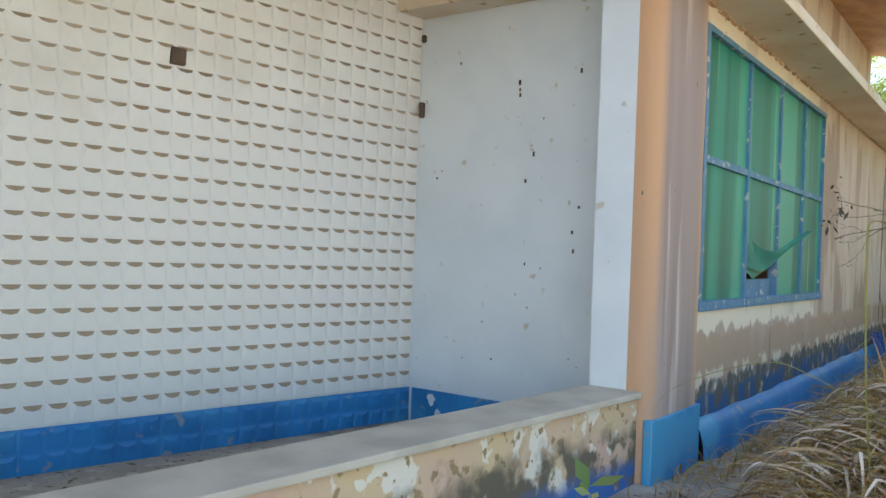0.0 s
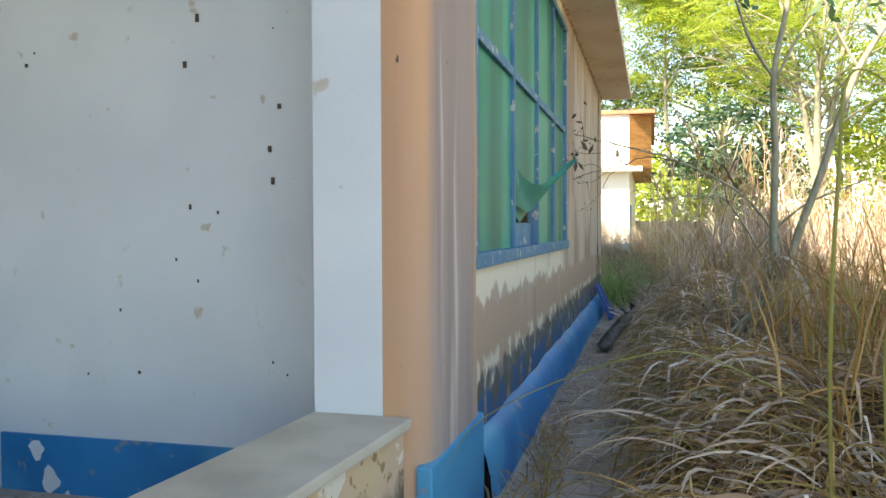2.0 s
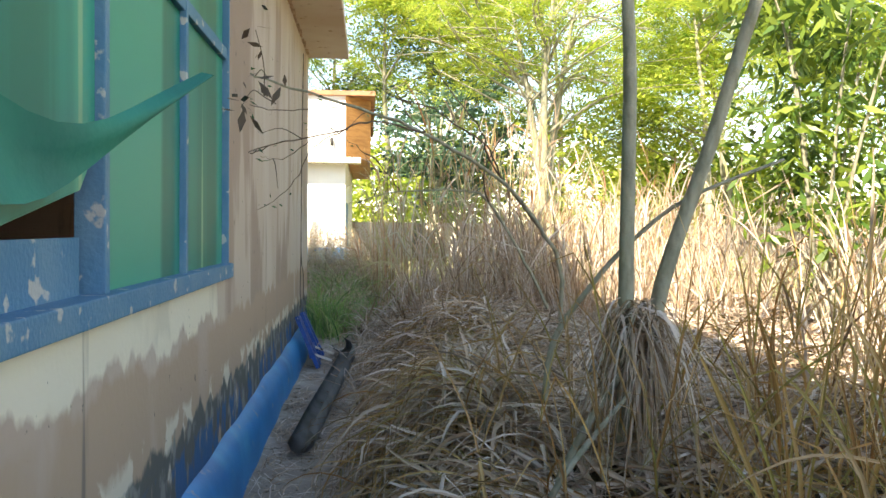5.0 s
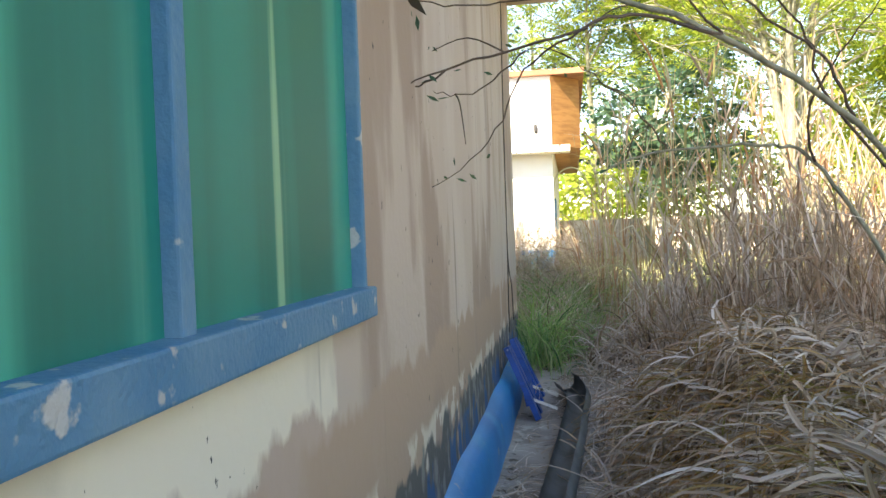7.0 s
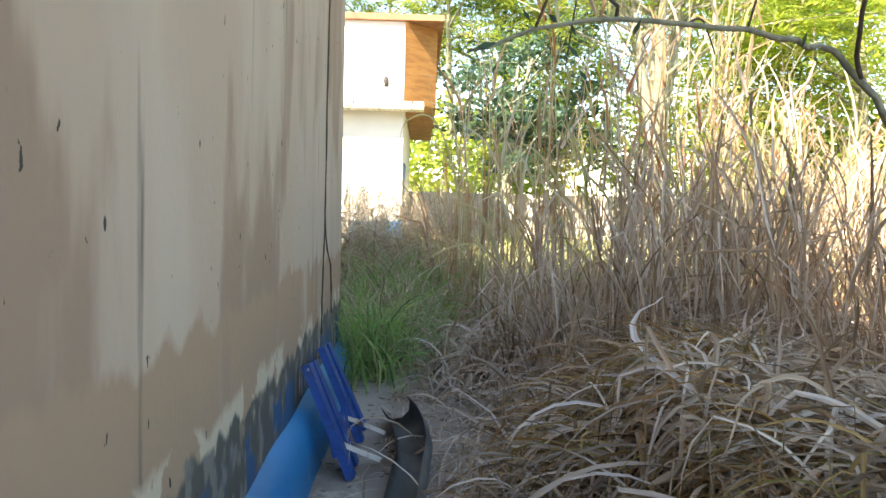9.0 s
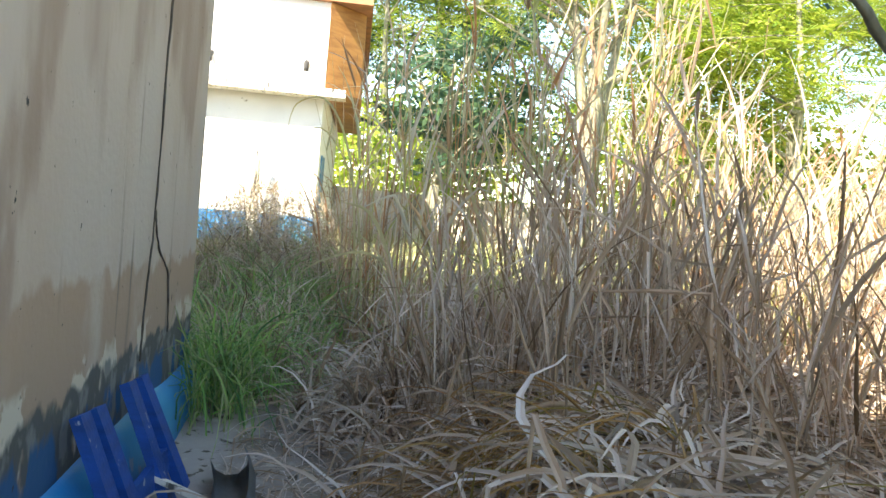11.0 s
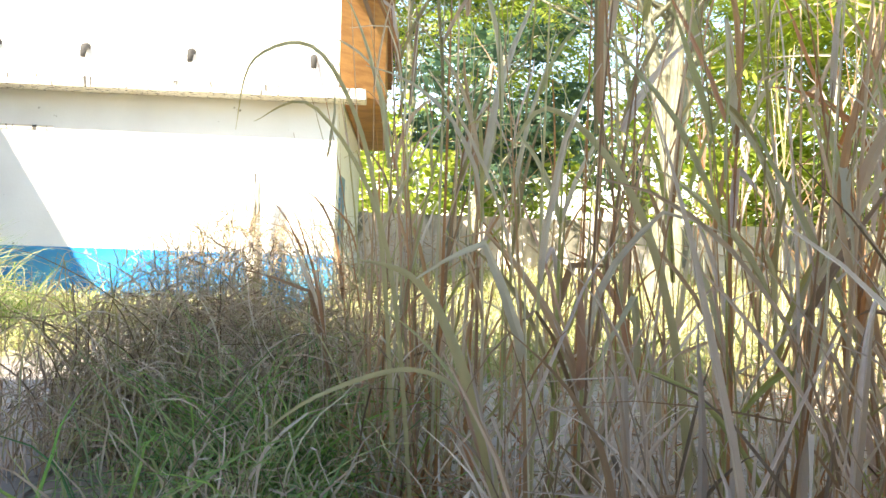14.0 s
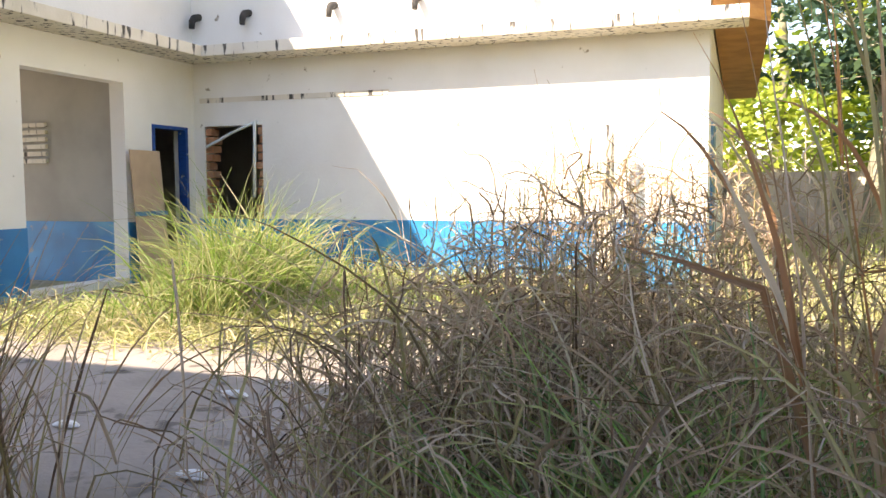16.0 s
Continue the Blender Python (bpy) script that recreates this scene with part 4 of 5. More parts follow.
# a few broad bent leaves close to the walkway
rng = np.random.default_rng(8)
for pts, w in (([(0.95, 17.2, 0.5), (0.85, 17.15, 1.5), (0.65, 17.05, 1.98), (0.42, 17.0, 1.95), (0.36, 17.0, 1.70)], 0.018), ([(1.02, 17.0, 0.3), (0.90, 16.85, 1.3), (0.66, 16.75, 1.75), (0.44, 16.9, 1.72)], 0.016), ([(1.3, 16.3, 0.3), (1.15, 16.3, 0.9), (1.0, 16.45, 1.22), (0.8, 16.7, 1.28)], 0.034), ([(1.25, 17.0, 0.2), (1.2, 16.8, 0.75), (1.0, 16.6, 0.95), (0.7, 16.5, 0.88), (0.5, 16.5, 0.72)], 0.020), ([(1.9, 16.6, 0.3), (1.8, 16.55, 1.0), (1.62, 16.5, 1.5), (1.35, 16.5, 1.75), (1.2, 16.5, 1.5)], 0.026)):
    sp = smooth_points(pts, 6)
    bm = bmesh.new()
    prev = None
    for k, p in enumerate(sp):
        s = k / (len(sp) - 1)
        d = (sp[min(k + 1, len(sp) - 1)] - sp[max(k - 1, 0)]).normalized()
        a = d.cross(Vector((0.3, 1, 0.2))).normalized() * w * 0.5 * max(0.1, 1 - s ** 3)
        mid = p + d.cross(a).normalized() * w * 0.15
        now = [bm.verts.new(p - a), bm.verts.new(mid), bm.verts.new(p + a)]
        if prev:
            bm.faces.new([prev[0], prev[1], now[1], now[0]]).smooth = True
            bm.faces.new([prev[1], prev[2], now[2], now[1]]).smooth = True
        prev = now
    thing("cane_leaf", bm, CANE, "long bent dry cane leaf", "leaf", "bent cane leaves")

# tangled brown bush over green blades
rng = np.random.default_rng(4)
p = np.concatenate([patch(rng, 330, -0.30, 18.3, 0.24, 0.28), patch(rng, 620, 0.02, 18.9, 0.26, 0.30), patch(rng, 240, 0.75, 19.1, 0.26, 0.3), patch(rng, 180, 0.35, 18.0, 0.22, 0.25), patch(rng, 90, -0.60, 18.0, 0.16, 0.25)])
n = len(p)
tall = np.interp(p[:, 1], [17.8, 18.8], [0.85, 1.42]) * np.interp(p[:, 0], [-0.7, -0.1], [0.75, 1.0])
a = blades(rng, spine(rng, p, U(rng, n, 0, 6.28), U(rng, n, 0.45, 1.0) * tall, U(rng, n, 1.1, 1.56), U(rng, n, 0.2, 2.0), 15, 1.3, 0.30, 0.16), U(rng, n, 0.005, 0.010), 1.0, 0.4, 1.0)
m = n * 2
j = rng.integers(0, n, m)
q = p[j] + rng.normal(0, 0.12, (m, 3)) * (1, 1, 0)
q[:, 2] += U(rng, m, 0.25, 1.0) * tall[j] * 0.8
tips = blades(rng, spine(rng, q, U(rng, m, 0, 6.28), U(rng, m, 0.15, 0.5), U(rng, m, -0.4, 1.3), U(rng, m, 0.2, 2.5), 9, 1.8, 0.4, 0.25), U(rng, m, 0.003, 0.008), 1.0, 0.4, 1.0)
q = np.concatenate([patch(rng, 420, -0.15, 18.1, 0.36, 0.35), patch(rng, 160, 0.6, 19.0, 0.5, 0.4), patch(rng, 160, 0.55, 17.8, 0.3, 0.3)])
m = len(q)
q[:, 2] += U(rng, m, 0.0, 0.5)
b = blades(rng, spine(rng, q, U(rng, m, 0, 6.28), U(rng, m, 0.4, 1.1), U(rng, m, 0.8, 1.5), U(rng, m, 1.0, 2.9), 9, 0.5, 0.35, 0.04, ground_z), U(rng, m, 0.004, 0.011))
stuff("tangled_bush", [a, tips, b], TANGLE, "tangled brown bush of dead wiry stems", "bush")
q = np.concatenate([patch(rng, 420, 0.38, 17.5, 0.20, 0.25), patch(rng, 300, 0.50, 18.1, 0.22, 0.3), patch(rng, 700, 0.28, 16.35, 0.16, 0.4)])
q = clear(q[q[:, 0] > -0.6], 0.3)
m = len(q)
soft = blades(rng, spine(rng, q, U(rng, m, 0, 6.28), U(rng, m, 0.3, 1.0), U(rng, m, 0.7, 1.5), U(rng, m, 0.6, 2.2), 8, 0.4, 0.1, 0.03, ground_z), U(rng, m, 0.006, 0.015))
q = patch(rng, 70, 0.62, 17.55, 0.16, 0.2)
m = len(q)
long = blades(rng, spine(rng, q, 2.7 + rng.normal(0, 0.5, m), U(rng, m, 0.7, 1.2), U(rng, m, 0.7, 1.25), U(rng, m, 0.3, 1.2), 9, 0.2, 0.1), U(rng, m, 0.007, 0.014))
stuff("green_grass", [soft, long], GREEN, "soft green grass growing through the dead stems", "grass")
q = patch(rng, 420, -1.75, 17.5, 0.15, 0.2)
m = len(q)
stuff("dry_tuft", [blades(rng, spine(rng, q, U(rng, m, 0, 6.28), U(rng, m, 0.5, 1.2), U(rng, m, 1.1, 1.5), U(rng, m, 0.1, 1.2), 8, 0.3, 0.2, 0.02), U(rng, m, 0.006, 0.013))], TANGLE, "small tuft of dark dry grass on the yard edge", "dry grass")
q = np.concatenate([patch(rng, 260, 0.45, 16.5, 0.16, 0.3), patch(rng, 160, 0.25, 17.0, 0.2, 0.2)])
m = len(q)
stuff("dry_weeds", [ribbons(rng, q, U(rng, m, 0.3, 1.1), U(rng, m, 0.1, 0.5), U(rng, m, 0.2, 1.3), U(rng, m, 0.004, 0.012), 0.9, 9, 0.04)], TANGLE, "dead brown weeds at the wall corner", "weeds")
# weeds at the wall's corner and along the foot of the wall
q = np.concatenate([patch(rng, 500, 0.22, 15.9, 0.12, 0.25), patch(rng, 500, 0.32, 16.6, 0.2, 0.3)])
m = len(q)
stuff("corner_weeds", [ribbons(rng, q, U(rng, m, 0.2, 0.9), U(rng, m, 0.1, 0.6), U(rng, m, 0.3, 1.4), U(rng, m, 0.005, 0.014), 0.8, 7, 0.03)], GREEN, "green weeds at the foot of the wall corner", "weeds")
q = np.concatenate([patch(rng, 900, 0.22, 9.5, 0.08, 3.2, ground_z, False), patch(rng, 1500, 0.6, 8.0, 0.55, 6.0, ground_z, False), patch(rng, 5200, 0.95, 13.0, 0.55, 4.2, ground_z, False)])
q = q[q[:, 0] > 0.13]
m = len(q)
stuff("ground_straw", [ribbons(rng, q, U(rng, m, 0.01, 0.05), U(rng, m, 0.05, 0.28), U(rng, m, 0.6, 1.0), U(rng, m, 0.003, 0.010), 0.5, 4, 0.01)], STRAW, "loose straw scattered along the footpath", "straw")
# grass and young leaves by the porch
q = np.concatenate([patch(rng, 2600, 1.75, 5.6, 0.35, 0.9), patch(rng, 900, 1.7, 4.4, 0.25, 0.4), patch(rng, 260, 0.35, 5.9, 0.12, 0.8)])
q = clear(q, 0.25)
m = len(q)
parts = [blades(rng, spine(rng, q, U(rng, m, 0, 6.28), U(rng, m, 0.2, 0.65) * np.where(q[:, 0] < 0.8, 0.5, 1.0), U(rng, m, 0.8, 1.5), U(rng, m, 0.8, 2.4), 8, 0.4, 0.2, 0.03, ground_z), U(rng, m, 0.005, 0.014))]
stuff("porch_grass", parts, GOLD, "drooping dry grass beside the porch", "dry grass")
# sunlit grass in the yard and the field
rng = np.random.default_rng(6)
q = np.concatenate([patch(rng, 1900, -3.30, 21.6, 0.22, 0.30), patch(rng, 900, -4.1, 21.3, 0.5, 0.4), patch(rng, 500, -2.8, 22.4, 0.45, 0.5)])
m = len(q)
hh = (U(rng, m, 0.3, 1.15) * np.exp(-((q[:, 0] + 3.30) / 0.42) ** 2) + U(rng, m, 0.12, 0.38))
stuff("yard_grass", [blades(rng, spine(rng, q, U(rng, m, 0, 6.28), hh, U(rng, m, 1.0, 1.5), U(rng, m, 0.4, 2.2), 8, 0.4, 0.1, 0.03, ground_z), U(rng, m, 0.007, 0.016))], LUSH, "bright green grass mound with straw-coloured tips in the yard", "grass")
q = np.concatenate([patch(rng, 2600, -3.8, 20.9, 0.9, 0.35), patch(rng, 900, -2.6, 21.4, 0.5, 0.5)])
m = len(q)
stuff("yard_straw", [blades(rng, spine(rng, q, U(rng, m, 0, 6.28), U(rng, m, 0.15, 0.5), U(rng, m, 0.2, 1.2), U(rng, m, 0.8, 2.4), 6, 0.5, 0.2, 0.0, ground_z), U(rng, m, 0.006, 0.014))], LIT, "bleached straw lying round the grass mound", "dry grass")
chunks = []
for cx, cy, sx, sy, k, h0, h1 in ((-3.0, 23.6, 2.6, 0.6, 3200, 0.1, 0.5), (2.5, 21.5, 2.4, 1.4, 3800, 0.2, 0.75), (6.0, 27.0, 6.0, 5.5, 12000, 0.15, 0.6), (9.0, 20.0, 3.0, 4.0, 6000, 0.3, 1.0), (12.0, 10.0, 4.0, 7.0, 8000, 0.2, 0.9), (0.9, 23.3, 0.9, 0.6, 1000, 0.1, 0.5)):
    p = patch(rng, k, cx, cy, sx, sy, ground_z, False)
    n = len(p)
    chunks.append(ribbons(rng, p, U(rng, n, h0, h1), U(rng, n, 0.05, 0.4), U(rng, n, 0.1, 0.9), U(rng, n, 0.010, 0.024), 1.0, 4, 0.015))
stuff("field_grass", chunks, LIT, "sunlit yellow-green grass across the field", "grass")


# ---- trees ----
def leaves_at(rng, centers, per, spread, size, ratio=2.2, hang=0.0):
    n = len(centers) * per
    c = np.repeat(centers, per, 0) + rng.normal(0, 1, (n, 3)) * spread
    d = rng.normal(0, 1, (n, 3))
    d[:, 2] = d[:, 2] * 0.5 - hang
    d /= np.linalg.norm(d, axis=1)[:, None]
    s = np.cross(d, rng.normal(0, 1, (n, 3)))
    s /= np.linalg.norm(s, axis=1)[:, None]
    ln = size * U(rng, n, 0.6, 1.3)[:, None]
    wd = ln / ratio / 2
    v = np.stack([c, c + d * ln * 0.5 + s * wd, c + d * ln, c + d * ln * 0.5 - s * wd], 1).reshape(-1, 3)
    f = np.arange(n * 4).reshape(-1, 4)
    return v, f


def sprays_at(rng, centers, per, spread, size):
    """Feathery sprays: flat fans of paired narrow leaflets along a drooping rib."""
    n = len(centers) * per
    c = np.repeat(centers, per, 0) + rng.normal(0, 1, (n, 3)) * spread
    az, tilt = U(rng, n, 0, 6.28), U(rng, n, -0.5, 0.25)
    ln = size * U(rng, n, 0.7, 1.4)
    d = np.stack([np.cos(az) * np.cos(tilt), np.sin(az) * np.cos(tilt), np.sin(tilt)], -1)
    a = np.stack([-np.sin(az), np.cos(az), rng.normal(0, 0.3, n)], -1)
    vs = []
    for k in range(5):
        s = (k + 0.5) / 5
        reach = ln * 0.42 * (1 - 0.5 * abs(2 * s - 0.8))
        for sg in (-1, 1):
            r = c + d * (ln * s)[:, None]
            r[:, 2] -= ln * 0.25 * s * s
            e = r + (a * sg + d * 0.45) * reach[:, None]
            e[:, 2] -= reach * 0.2
            w = d * (ln * 0.055)[:, None]
            vs.append(np.stack([r, (r + e) / 2 - w, e, (r + e) / 2 + w], 1))
    v = np.stack(vs, 1).reshape(-1, 3)
    return v, np.arange(len(v)).reshape(-1, 4)


def tree(name, place, height, spread, rng, leaf, label, stems=1, clumps=150, per=40, size=0.16, low=0.4, r0=0.13, flat=0.5):
    ob = base(name, place, label, "tree")
    bm = bmesh.new()
    tips = []
    for s in range(stems):
        a = rng.uniform(0, 6.28)
        lean = spread * (0.12 if stems == 1 else 0.3)
        pts, rad = [(0.12 * s, 0.0, -0.1)], [r0]
        for k in range(1, 6):
            t = k / 5
            pts.append((0.12 * s + math.cos(a) * lean * t ** 1.5 + rng.normal(0, 0.05) * height * 0.1, math.sin(a) * lean * t ** 1.5 + rng.normal(0, 0.05) * height * 0.1, height * 0.8 * t))
            rad.append(r0 * (1 - 0.8 * t))
        tube(bm, smooth_points(pts, 3), np.interp(np.linspace(0, 1, 16), np.linspace(0, 1, 6), rad), 8)
        for k in range(9):
            t = rng.uniform(low, 0.98)
            p = Vector(pts[0]).lerp(Vector(pts[5]), t)
            p = Vector([np.interp(t, np.linspace(0, 1, 6), [q[i] for q in pts]) for i in range(3)])
            b = rng.uniform(0, 6.28)
            ln = spread * rng.uniform(0.5, 1.0) * (1.15 - 0.5 * t)
            m1 = p + Vector((math.cos(b) * ln * 0.45, math.sin(b) * ln * 0.45, height * rng.uniform(0.06, 0.14)))
            m2 = p + Vector((math.cos(b + 0.3) * ln, math.sin(b + 0.3) * ln, height * rng.uniform(0.08, 0.22)))
            r = r0 * 0.42 * (1 - 0.6 * t)
            tube(bm, smooth_points([p, m1, m2], 3), np.linspace(r, r * 0.25, 7), 6)
            tips += [m1, m2, (m1 + m2) / 2]
            for _ in range(3):
                c = m1.lerp(m2, rng.uniform(0, 1))
                d = c + Vector((rng.normal(0, 0.25), rng.normal(0, 0.25), rng.uniform(-0.03, 0.14))) * spread
                tube(bm, [c, c.lerp(d, 0.5) + Vector((0, 0, 0.05)), d], [r * 0.35, r * 0.25, r * 0.12], 5)
                tips.append(d)
    part("trunk", bm, M_BARK, ob)
    tp = np.array([tuple(t) for t in tips])
    c = tp[rng.integers(0, len(tp), clumps)] + rng.normal(0, 1, (clumps, 3)) * np.array([0.13, 0.13, 0.13 * flat]) * spread
    if leaf is LEAF:
        v, f = sprays_at(rng, c, per // 3, np.array([0.10, 0.10, 0.022]) * spread, size * 2.6)
    else:
        v, f = leaves_at(rng, c, per, np.array([0.085, 0.085, 0.035]) * spread, size)
    crown = new("crown", raw_mesh("crown", v, f, leaf))
    crown.parent = ob
    return ob


rng = np.random.default_rng(21)
FEATHER = "broad tree with feathery yellow-green crown"
tree("tree", (5.2, 27.0, 0.2), 10.0, 4.4, rng, LEAF, "many-stemmed tree with pale trunks in the field", 4, 120, 34, 0.16, 0.45, 0.16)
for x, y, h, s, c, lf, lb in ((-6, 38, 11, 6.0, 330, LEAF, FEATHER), (1.5, 38, 9.5, 5.5, 330, LEAF, FEATHER), (2.8, 33, 5.0, 2.6, 180, LEAF_DARK, "dark blue-green tree by the boundary wall"), (8.5, 38, 10, 5.5, 330, LEAF, FEATHER), (14, 34, 9, 5.0, 300, LEAF, FEATHER), (10.5, 28, 7.0, 4.0, 240, LEAF, FEATHER), (19, 28, 10, 5.5, 300, LEAF, FEATHER), (15, 21, 8, 4.2, 260, LEAF, FEATHER), (21, 18, 9, 5.0, 280, LEAF, FEATHER), (9.5, 17, 6.5, 3.4, 260, LEAF, FEATHER), (14, 11, 7, 4.0, 260, LEAF, FEATHER), (4.6, 44, 12, 6.0, 320, LEAF_DARK, "tall dark tree behind the boundary wall"), (22, 40, 12, 6, 300, LEAF, FEATHER), (-1, 46, 12, 6, 260, LEAF, FEATHER), (28, 24, 10, 6, 260, LEAF, FEATHER)):
    far = y > 26 or x > 13
    tree("tree", (x, y, 0.0), h * 1.35, s * 1.1, rng, lf, lb, 2 if rng.random() < 0.5 else 1, int(c * 0.72), 34, 0.26 if far else 0.17, 0.3, 0.17)
chunks = []
for k in range(84):
    x = -12 + 46 * rng.random()
    y = 33 + 3 * rng.random() + (4 if x < 2 else 0)
    chunks.append(leaves_at(rng, np.array([[x, y + 3.0, 1.2 + 3.4 * rng.random()]]) + rng.normal(0, 0.9, (22, 3)) * (1.3, 0.8, 0.7), 18, 0.36, 0.34))
stuff("hedge", chunks, LEAF, "loose green bushes along the boundary wall", "bushes")

# two-stemmed young tree in the straw heap
rng = np.random.default_rng(31)
young = base("young_tree", (1.85, 8.85, 0.3), "slim young tree with two pale stems in straw", "tree")


def at_young(*pts):
    return [(x - 1.85, y - 8.85, z - 0.3) for x, y, z in pts]


for k, (pts, r) in enumerate(((at_young((1.80, 8.80, 0.2), (1.80, 8.82, 1.1), (1.81, 8.84, 2.0), (1.80, 8.85, 2.6), (1.92, 8.9, 3.3), (1.98, 8.9, 4.6)), 0.036), (at_young((1.88, 8.85, 0.2), (1.93, 8.85, 1.05), (2.15, 8.85, 1.75), (2.38, 8.82, 2.5), (2.62, 8.8, 2.95), (3.1, 8.8, 3.8)), 0.038), (at_young((1.80, 8.85, 2.55), (1.62, 8.85, 2.85), (1.45, 8.8, 3.3), (1.2, 8.8, 3.7)), 0.016), (at_young((1.80, 8.85, 2.5), (2.0, 8.9, 2.9), (2.3, 8.95, 3.3)), 0.014), (at_young((2.42, 8.82, 2.58), (2.25, 8.8, 2.9), (2.05, 8.75, 3.4)), 0.014), (at_young((2.55, 8.8, 2.85), (2.58, 8.8, 3.4), (2.6, 8.8, 4.0)), 0.016), (at_young((1.50, 8.95, 0.70), (1.55, 9.0, 0.95), (1.70, 9.0, 1.17), (1.87, 9.0, 1.36), (2.1, 8.95, 1.55), (2.5, 8.9, 1.72)), 0.015), (at_young((1.45, 8.6, 0.40), (1.62, 8.7, 0.66), (1.84, 8.8, 0.92)), 0.022), (at_young((1.25, 8.3, 0.25), (1.45, 8.4, 0.55), (1.75, 8.6, 0.80)), 0.016))):
    bm = bmesh.new()
    sp = smooth_points(pts, 5)
    tube(bm, sp, np.linspace(r, r * 0.45, len(sp)), 9)
    part("stem" if k < 2 else "branch", bm, M_BARK, young)
c = np.array(at_young((1.25, 8.8, 3.6), (1.5, 8.8, 3.4), (2.0, 8.9, 3.9), (2.1, 8.8, 3.4), (2.6, 8.8, 3.7), (2.9, 8.8, 3.5), (3.1, 8.8, 3.9), (1.7, 8.9, 3.3), (2.4, 8.9, 3.3)))
v, f = leaves_at(rng, c, 9, 0.16, 0.16, 3.6, 0.6)
ob = new("leaves", raw_mesh("leaves", v, f, LEAF_DARK))
ob.parent = young
# straw hanging on the stems
q = np.stack([1.85 + rng.normal(0, 0.05, 420), 8.8 + rng.normal(0, 0.05, 420), rng.uniform(0.85, 1.12, 420)], -1)
stuff("hanging_straw", [ribbons(rng, q, U(rng, 420, 0.05, 0.18), U(rng, 420, 0.08, 0.34), U(rng, 420, 3.0, 6.0), U(rng, 420, 0.005, 0.014), 0.6, 7, 0.008)], STRAW, "bunch of straw hanging round the stems", "straw")


# leafy shrubs with long drooping leaves
def shrub(place, h, w, rng, count, label, stems=6):
    ob = base("shrub", place, label, "shrub")
    bm = bmesh.new()
    cs = []
    for k in range(stems):
        a, l = rng.uniform(0, 6.28), w * rng.uniform(0.2, 0.9)
        pts = smooth_points([(0, 0, -0.1), (math.cos(a) * l * 0.25, math.sin(a) * l * 0.25, h * 0.45), (math.cos(a) * l * 0.6, math.sin(a) * l * 0.6, h * 0.8), (math.cos(a) * l, math.sin(a) * l, h * rng.uniform(0.85, 1.05))], 5)
        tube(bm, pts, np.linspace(0.020, 0.005, len(pts)), 6)
        cs += [p for p in pts if p.z > h * 0.35]
    part("stem", bm, M_BARK, ob)
    cs = np.array([tuple(p) for p in cs])
    c = cs[rng.integers(0, len(cs), count)] + rng.normal(0, 0.18, (count, 3)) * w
    v, f = leaves_at(rng, c, 11, 0.10, 0.20, 4.2, 0.7)
    cr = new("leaves", raw_mesh("leaves", v, f, LEAF_SHRUB))
    cr.parent = ob
    return ob


shrub((4.5, 12.0, 0.4), 3.4, 1.3, rng, 190, "green shrub with long drooping leaves", 7)
shrub((6.2, 13.0, 0.3), 3.0, 1.4, rng, 150, "green shrub with long drooping leaves", 6)
shrub((5.6, 9.8, 0.4), 3.0, 1.1, rng, 100, "green shrub with long drooping leaves", 5)

# bent sapling whose bare twigs reach the wall
sap = base("bent_sapling", (1.95, 12.3, 0.2), "bare bent sapling with thin twigs and few leaves", "sapling")
SAP = [
    ([(2.316, 12.300, -0.027), (2.379, 12.300, 0.987), (2.206, 12.200, 1.374), (1.809, 11.900, 1.769), (1.156, 11.400, 2.092), (0.609, 11.100, 2.233), (0.202, 11.000, 2.338), (-0.020, 10.900, 2.386)], 0.022),
    ([(2.263, 12.300, 0.755), (2.020, 12.300, 1.218), (1.760, 12.350, 1.637), (1.550, 12.300, 1.727), (1.005, 12.000, 1.703), (0.656, 11.900, 1.606)], 0.015),
    ([(1.156, 11.400, 2.092), (0.780, 11.100, 2.124), (0.559, 10.950, 2.044), (0.212, 10.920, 1.957), (-0.023, 10.920, 1.882), (-0.126, 10.900, 1.933)], 0.008),
    ([(-0.023, 10.920, 1.882), (-0.126, 10.900, 1.773), (-0.137, 10.850, 1.558)], 0.004),
    ([(0.614, 10.950, 2.053), (0.392, 11.000, 1.931), (0.250, 11.050, 1.682), (0.030, 11.050, 1.525)], 0.005),
    ([(0.392, 11.000, 2.000), (0.201, 11.000, 1.858), (0.045, 11.000, 1.874)], 0.004),
    ([(1.760, 12.350, 1.637), (1.702, 12.200, 1.891), (1.826, 12.000, 2.161), (2.051, 11.900, 2.468)], 0.008),
    ([(1.809, 11.900, 1.769), (1.644, 11.800, 2.061), (1.372, 11.600, 2.192), (1.186, 11.400, 2.278), (0.957, 11.200, 2.292), (0.779, 11.100, 2.381)], 0.008),
    ([(1.156, 11.400, 2.092), (1.024, 11.300, 2.225), (0.927, 11.200, 2.379), (0.893, 11.100, 2.470)], 0.006),
    ([(2.206, 12.200, 1.374), (1.739, 12.100, 1.955), (1.644, 12.000, 2.192), (1.328, 11.800, 2.526), (1.171, 11.600, 2.669)], 0.009),
    ([(1.005, 12.000, 1.703), (0.860, 11.900, 1.884), (0.658, 11.700, 2.025), (0.419, 11.400, 2.164)], 0.005),
    ([(0.609, 11.100, 2.233), (0.310, 11.000, 2.177), (0.031, 10.900, 2.176), (-0.060, 10.900, 2.240), (-0.047, 10.900, 2.094)], 0.004),
]
twigs = []
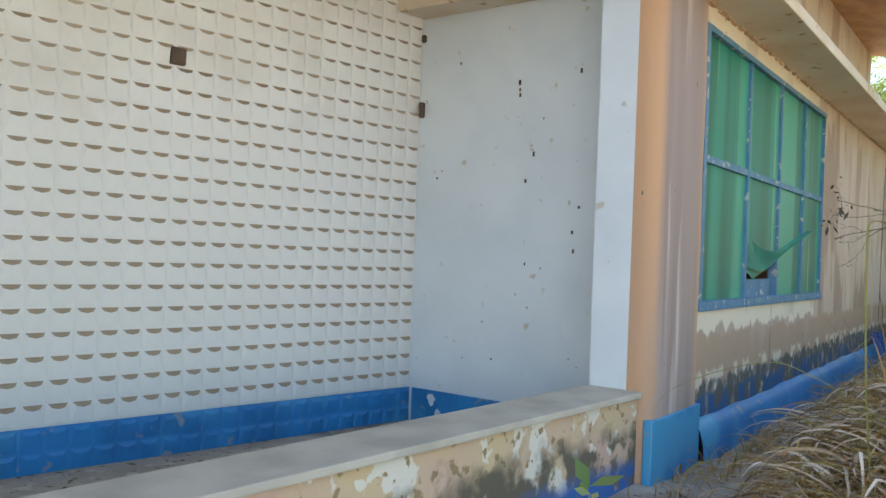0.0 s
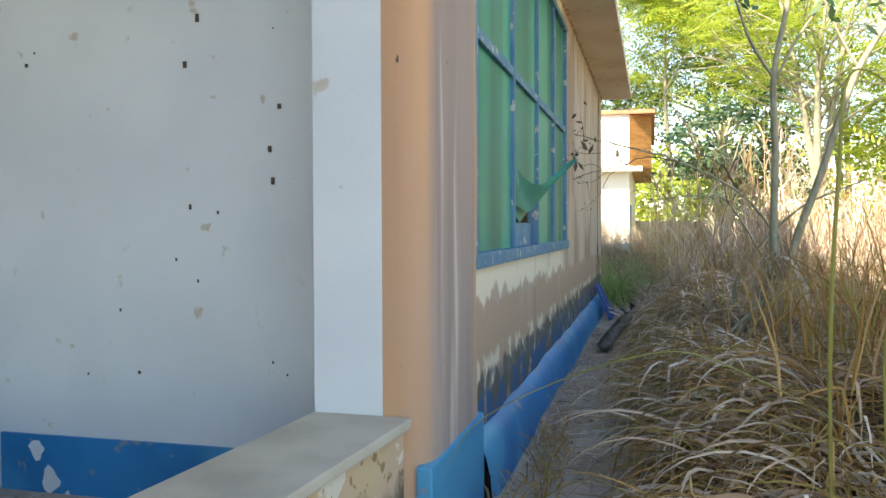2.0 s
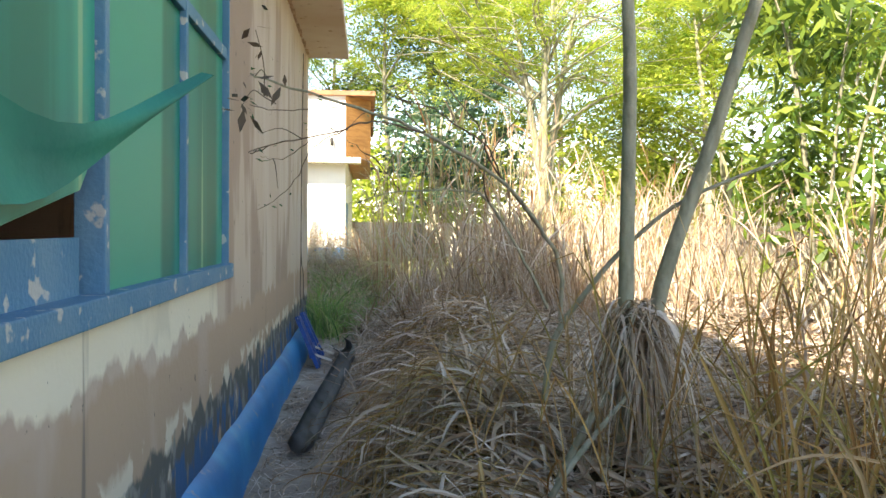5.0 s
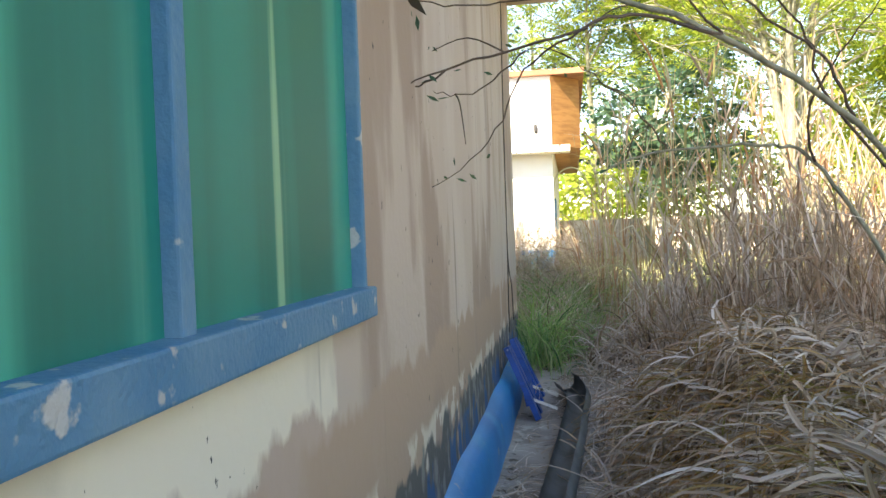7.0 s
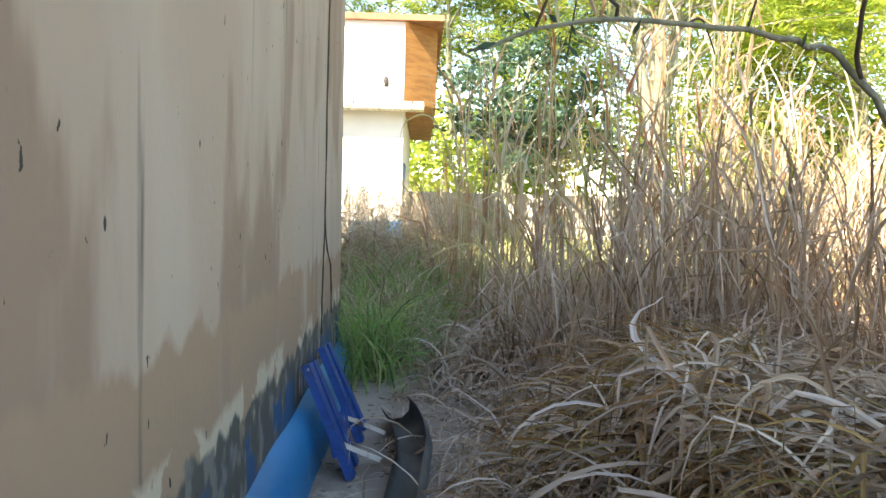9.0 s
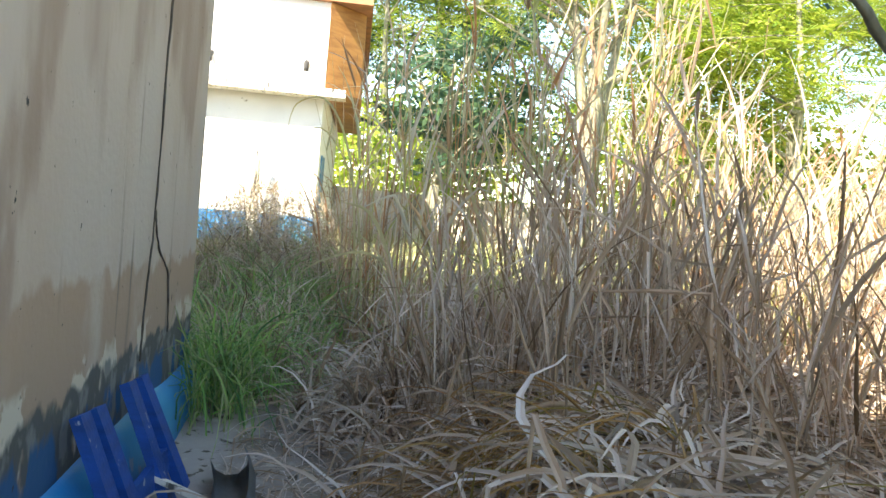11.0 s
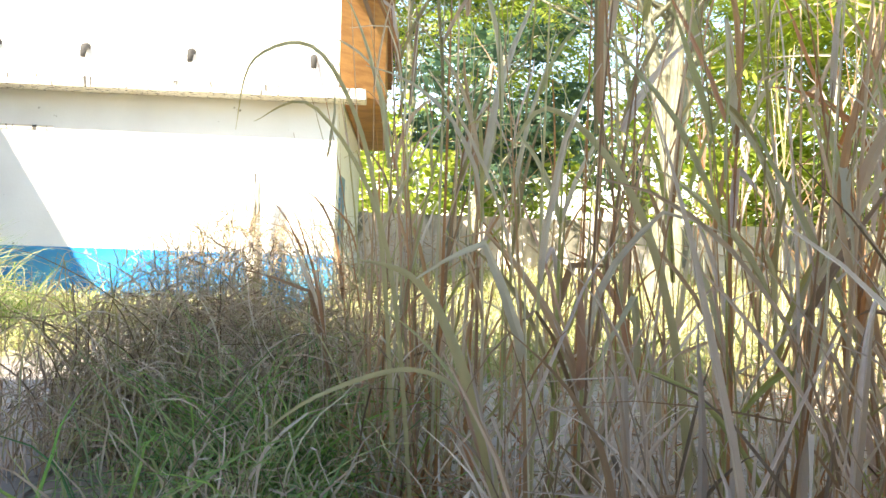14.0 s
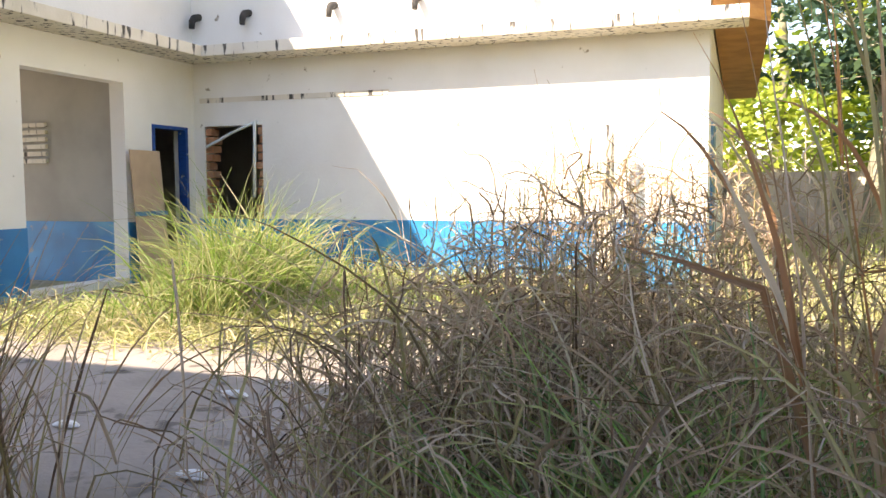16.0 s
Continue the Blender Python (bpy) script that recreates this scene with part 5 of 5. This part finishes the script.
for k, (pts, r) in enumerate(SAP):
    bm = bmesh.new()
    sp = smooth_points([(x - 1.95, y - 12.3, z - 0.2) for x, y, z in pts], 6)
    sp = [p + Vector([random.uniform(-0.008, 0.008) for _ in range(3)]) for p in sp]
    if k == 0:
        sp.insert(0, sp[0] + Vector((0.02, 0.0, -0.5)))
    tube(bm, sp, np.linspace(r, r * 0.25, len(sp)), 7)
    part("stem" if k < 2 else "twig", bm, M_BARK if k < 2 else M_TWIG, sap)
    twigs += [tuple(p) for p in sp[len(sp) // 2:]]
for k in range(16):
    s = Vector(twigs[random.randrange(len(twigs))])
    e = s + Vector((random.uniform(-0.35, 0.2), random.uniform(-0.3, 0.3), random.uniform(-0.25, 0.2)))
    bm = bmesh.new()
    tube(bm, smooth_points([s, s.lerp(e, 0.5) + Vector((0, 0, 0.05)), e], 4), np.linspace(0.004, 0.0015, 9), 5)
    part("twig", bm, M_TWIG, sap)
    twigs.append(tuple(e))
v, f = leaves_at(rng, np.array(twigs)[rng.integers(0, len(twigs), 90)], 1, 0.03, 0.05, 3.2, 0.5)
ob = new("leaves", raw_mesh("leaves", v, f, LEAF_DARK))
ob.parent = sap
# twig before the window end, leaves hanging over the porch corner, seedling by the porch
tw = base("window_twig", (0.55, 11.0, 0.2), "thin dry twig with withered leaves before the wall", "twig")
bm = bmesh.new()
tube(bm, smooth_points([(-0.38, -0.17, 1.99), (-0.41, -0.5, 1.98), (-0.42, -0.9, 1.95), (-0.42, -1.3, 1.80)], 5), np.linspace(0.004, 0.002, 16), 6)
tube(bm, smooth_points([(-0.41, -0.5, 1.98), (-0.4, -0.6, 2.15), (-0.42, -0.8, 2.3)], 5), np.linspace(0.004, 0.002, 11), 5)
part("stem", bm, M_TWIG, tw)
v, f = leaves_at(rng, np.array([(-0.40, -0.9, 1.95), (-0.4, -1.25, 1.82), (-0.40, -0.6, 2.1), (-0.40, -0.75, 2.25), (-0.38, -0.8, 1.9)]), 5, 0.07, 0.11, 3.2, 0.5)
ob = new("leaves", raw_mesh("leaves", v, f, M_TWIG))
ob.parent = tw
seed = base("seedling", (0.42, 3.0, 0.0), "small seedling with broad green leaves by the porch", "seedling")
bm = bmesh.new()
tube(bm, smooth_points([(0, 0, -0.05), (0.01, 0.0, 0.25), (0.0, 0.02, 0.42)], 4), np.linspace(0.006, 0.003, 9), 6)
part("stem", bm, M_BARK, seed)
v, f = leaves_at(rng, np.array([(0.0, 0.02, 0.42), (0.0, 0.0, 0.30)]), 6, 0.015, 0.15, 2.2, -0.2)
ob = new("leaves", raw_mesh("leaves", v, f, GREEN))
ob.parent = seed
for place in ((1.55, 5.4, 2.75), (1.75, 5.9, 2.35)):
    sp = base("overhanging_spray", place, "spray of small dark green leaves on a twig", "branch")
    bm = bmesh.new()
    tube(bm, smooth_points([(0.3, 3.2, 1.5), (0.5, 1.6, 1.1), (0.35, 0.4, 0.5), (0.0, 0.0, 0.0)], 5), np.linspace(0.014, 0.003, 16), 6)
    part("twig", bm, M_TWIG, sp)
    v, f = leaves_at(rng, np.array([(0.0, 0, 0), (0.15, 0.05, 0.12), (0.3, 0.05, 0.35)]), 10, 0.07, 0.09, 2.6, 0.4)
    ob = new("leaves", raw_mesh("leaves", v, f, GREEN))
    ob.parent = sp

# ---- relief blocks of the porch wall ----
P = 0.155


def relief(material):
    bm = bmesh.new()
    d = 0.026

    def at(u, v, h):
        return bm.verts.new((h * d, (u + 0.5) * P, (v + 0.5) * P))

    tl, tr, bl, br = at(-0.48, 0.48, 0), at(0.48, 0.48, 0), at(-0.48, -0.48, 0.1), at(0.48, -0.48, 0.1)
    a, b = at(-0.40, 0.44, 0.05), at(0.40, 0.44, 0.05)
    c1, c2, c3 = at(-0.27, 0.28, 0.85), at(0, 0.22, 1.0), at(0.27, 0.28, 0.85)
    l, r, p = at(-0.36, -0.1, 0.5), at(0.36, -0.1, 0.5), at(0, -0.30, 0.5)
    # upper facet, browner than the rest of a white block
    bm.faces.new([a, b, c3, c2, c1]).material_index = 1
    for q in ((tl, tr, b, a), (tl, a, c1, l), (tr, r, c3, b), (tl, l, bl), (tr, br, r), (bl, l, p), (br, p, r), (bl, p, br), (l, c1, c2, p), (p, c2, c3, r)):
        bm.faces.new(q)
    bmesh.ops.recalc_face_normals(bm, faces=bm.faces)
    return mesh_of("relief_block", bm, material, M_FACET if material is M_TILE else M_BLUE)


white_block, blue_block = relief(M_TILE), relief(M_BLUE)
near, rest = [], []
z0 = 0.293 - 3 * P
for row in range(27):
    for col in range(55):
        y, z = 5.298 - (col + 1) * P, z0 + row * P
        (near if col < 22 and 3 <= row < 17 and len(near) < 300 else rest).append((y, z, row < 3))
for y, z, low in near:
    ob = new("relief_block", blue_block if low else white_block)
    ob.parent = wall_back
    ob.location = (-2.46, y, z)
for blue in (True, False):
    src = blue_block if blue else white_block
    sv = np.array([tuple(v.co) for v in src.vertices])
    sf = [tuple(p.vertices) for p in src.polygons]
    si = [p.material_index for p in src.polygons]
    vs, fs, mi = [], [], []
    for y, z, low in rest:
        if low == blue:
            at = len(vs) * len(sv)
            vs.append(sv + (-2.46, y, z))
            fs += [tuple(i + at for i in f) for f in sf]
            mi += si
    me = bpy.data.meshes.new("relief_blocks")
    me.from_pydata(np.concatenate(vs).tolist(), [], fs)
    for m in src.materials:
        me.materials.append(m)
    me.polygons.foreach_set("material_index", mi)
    ob = new("relief_blocks", me)
    ob.parent = wall_back
    tagged(ob, "", "", "", "stuff")
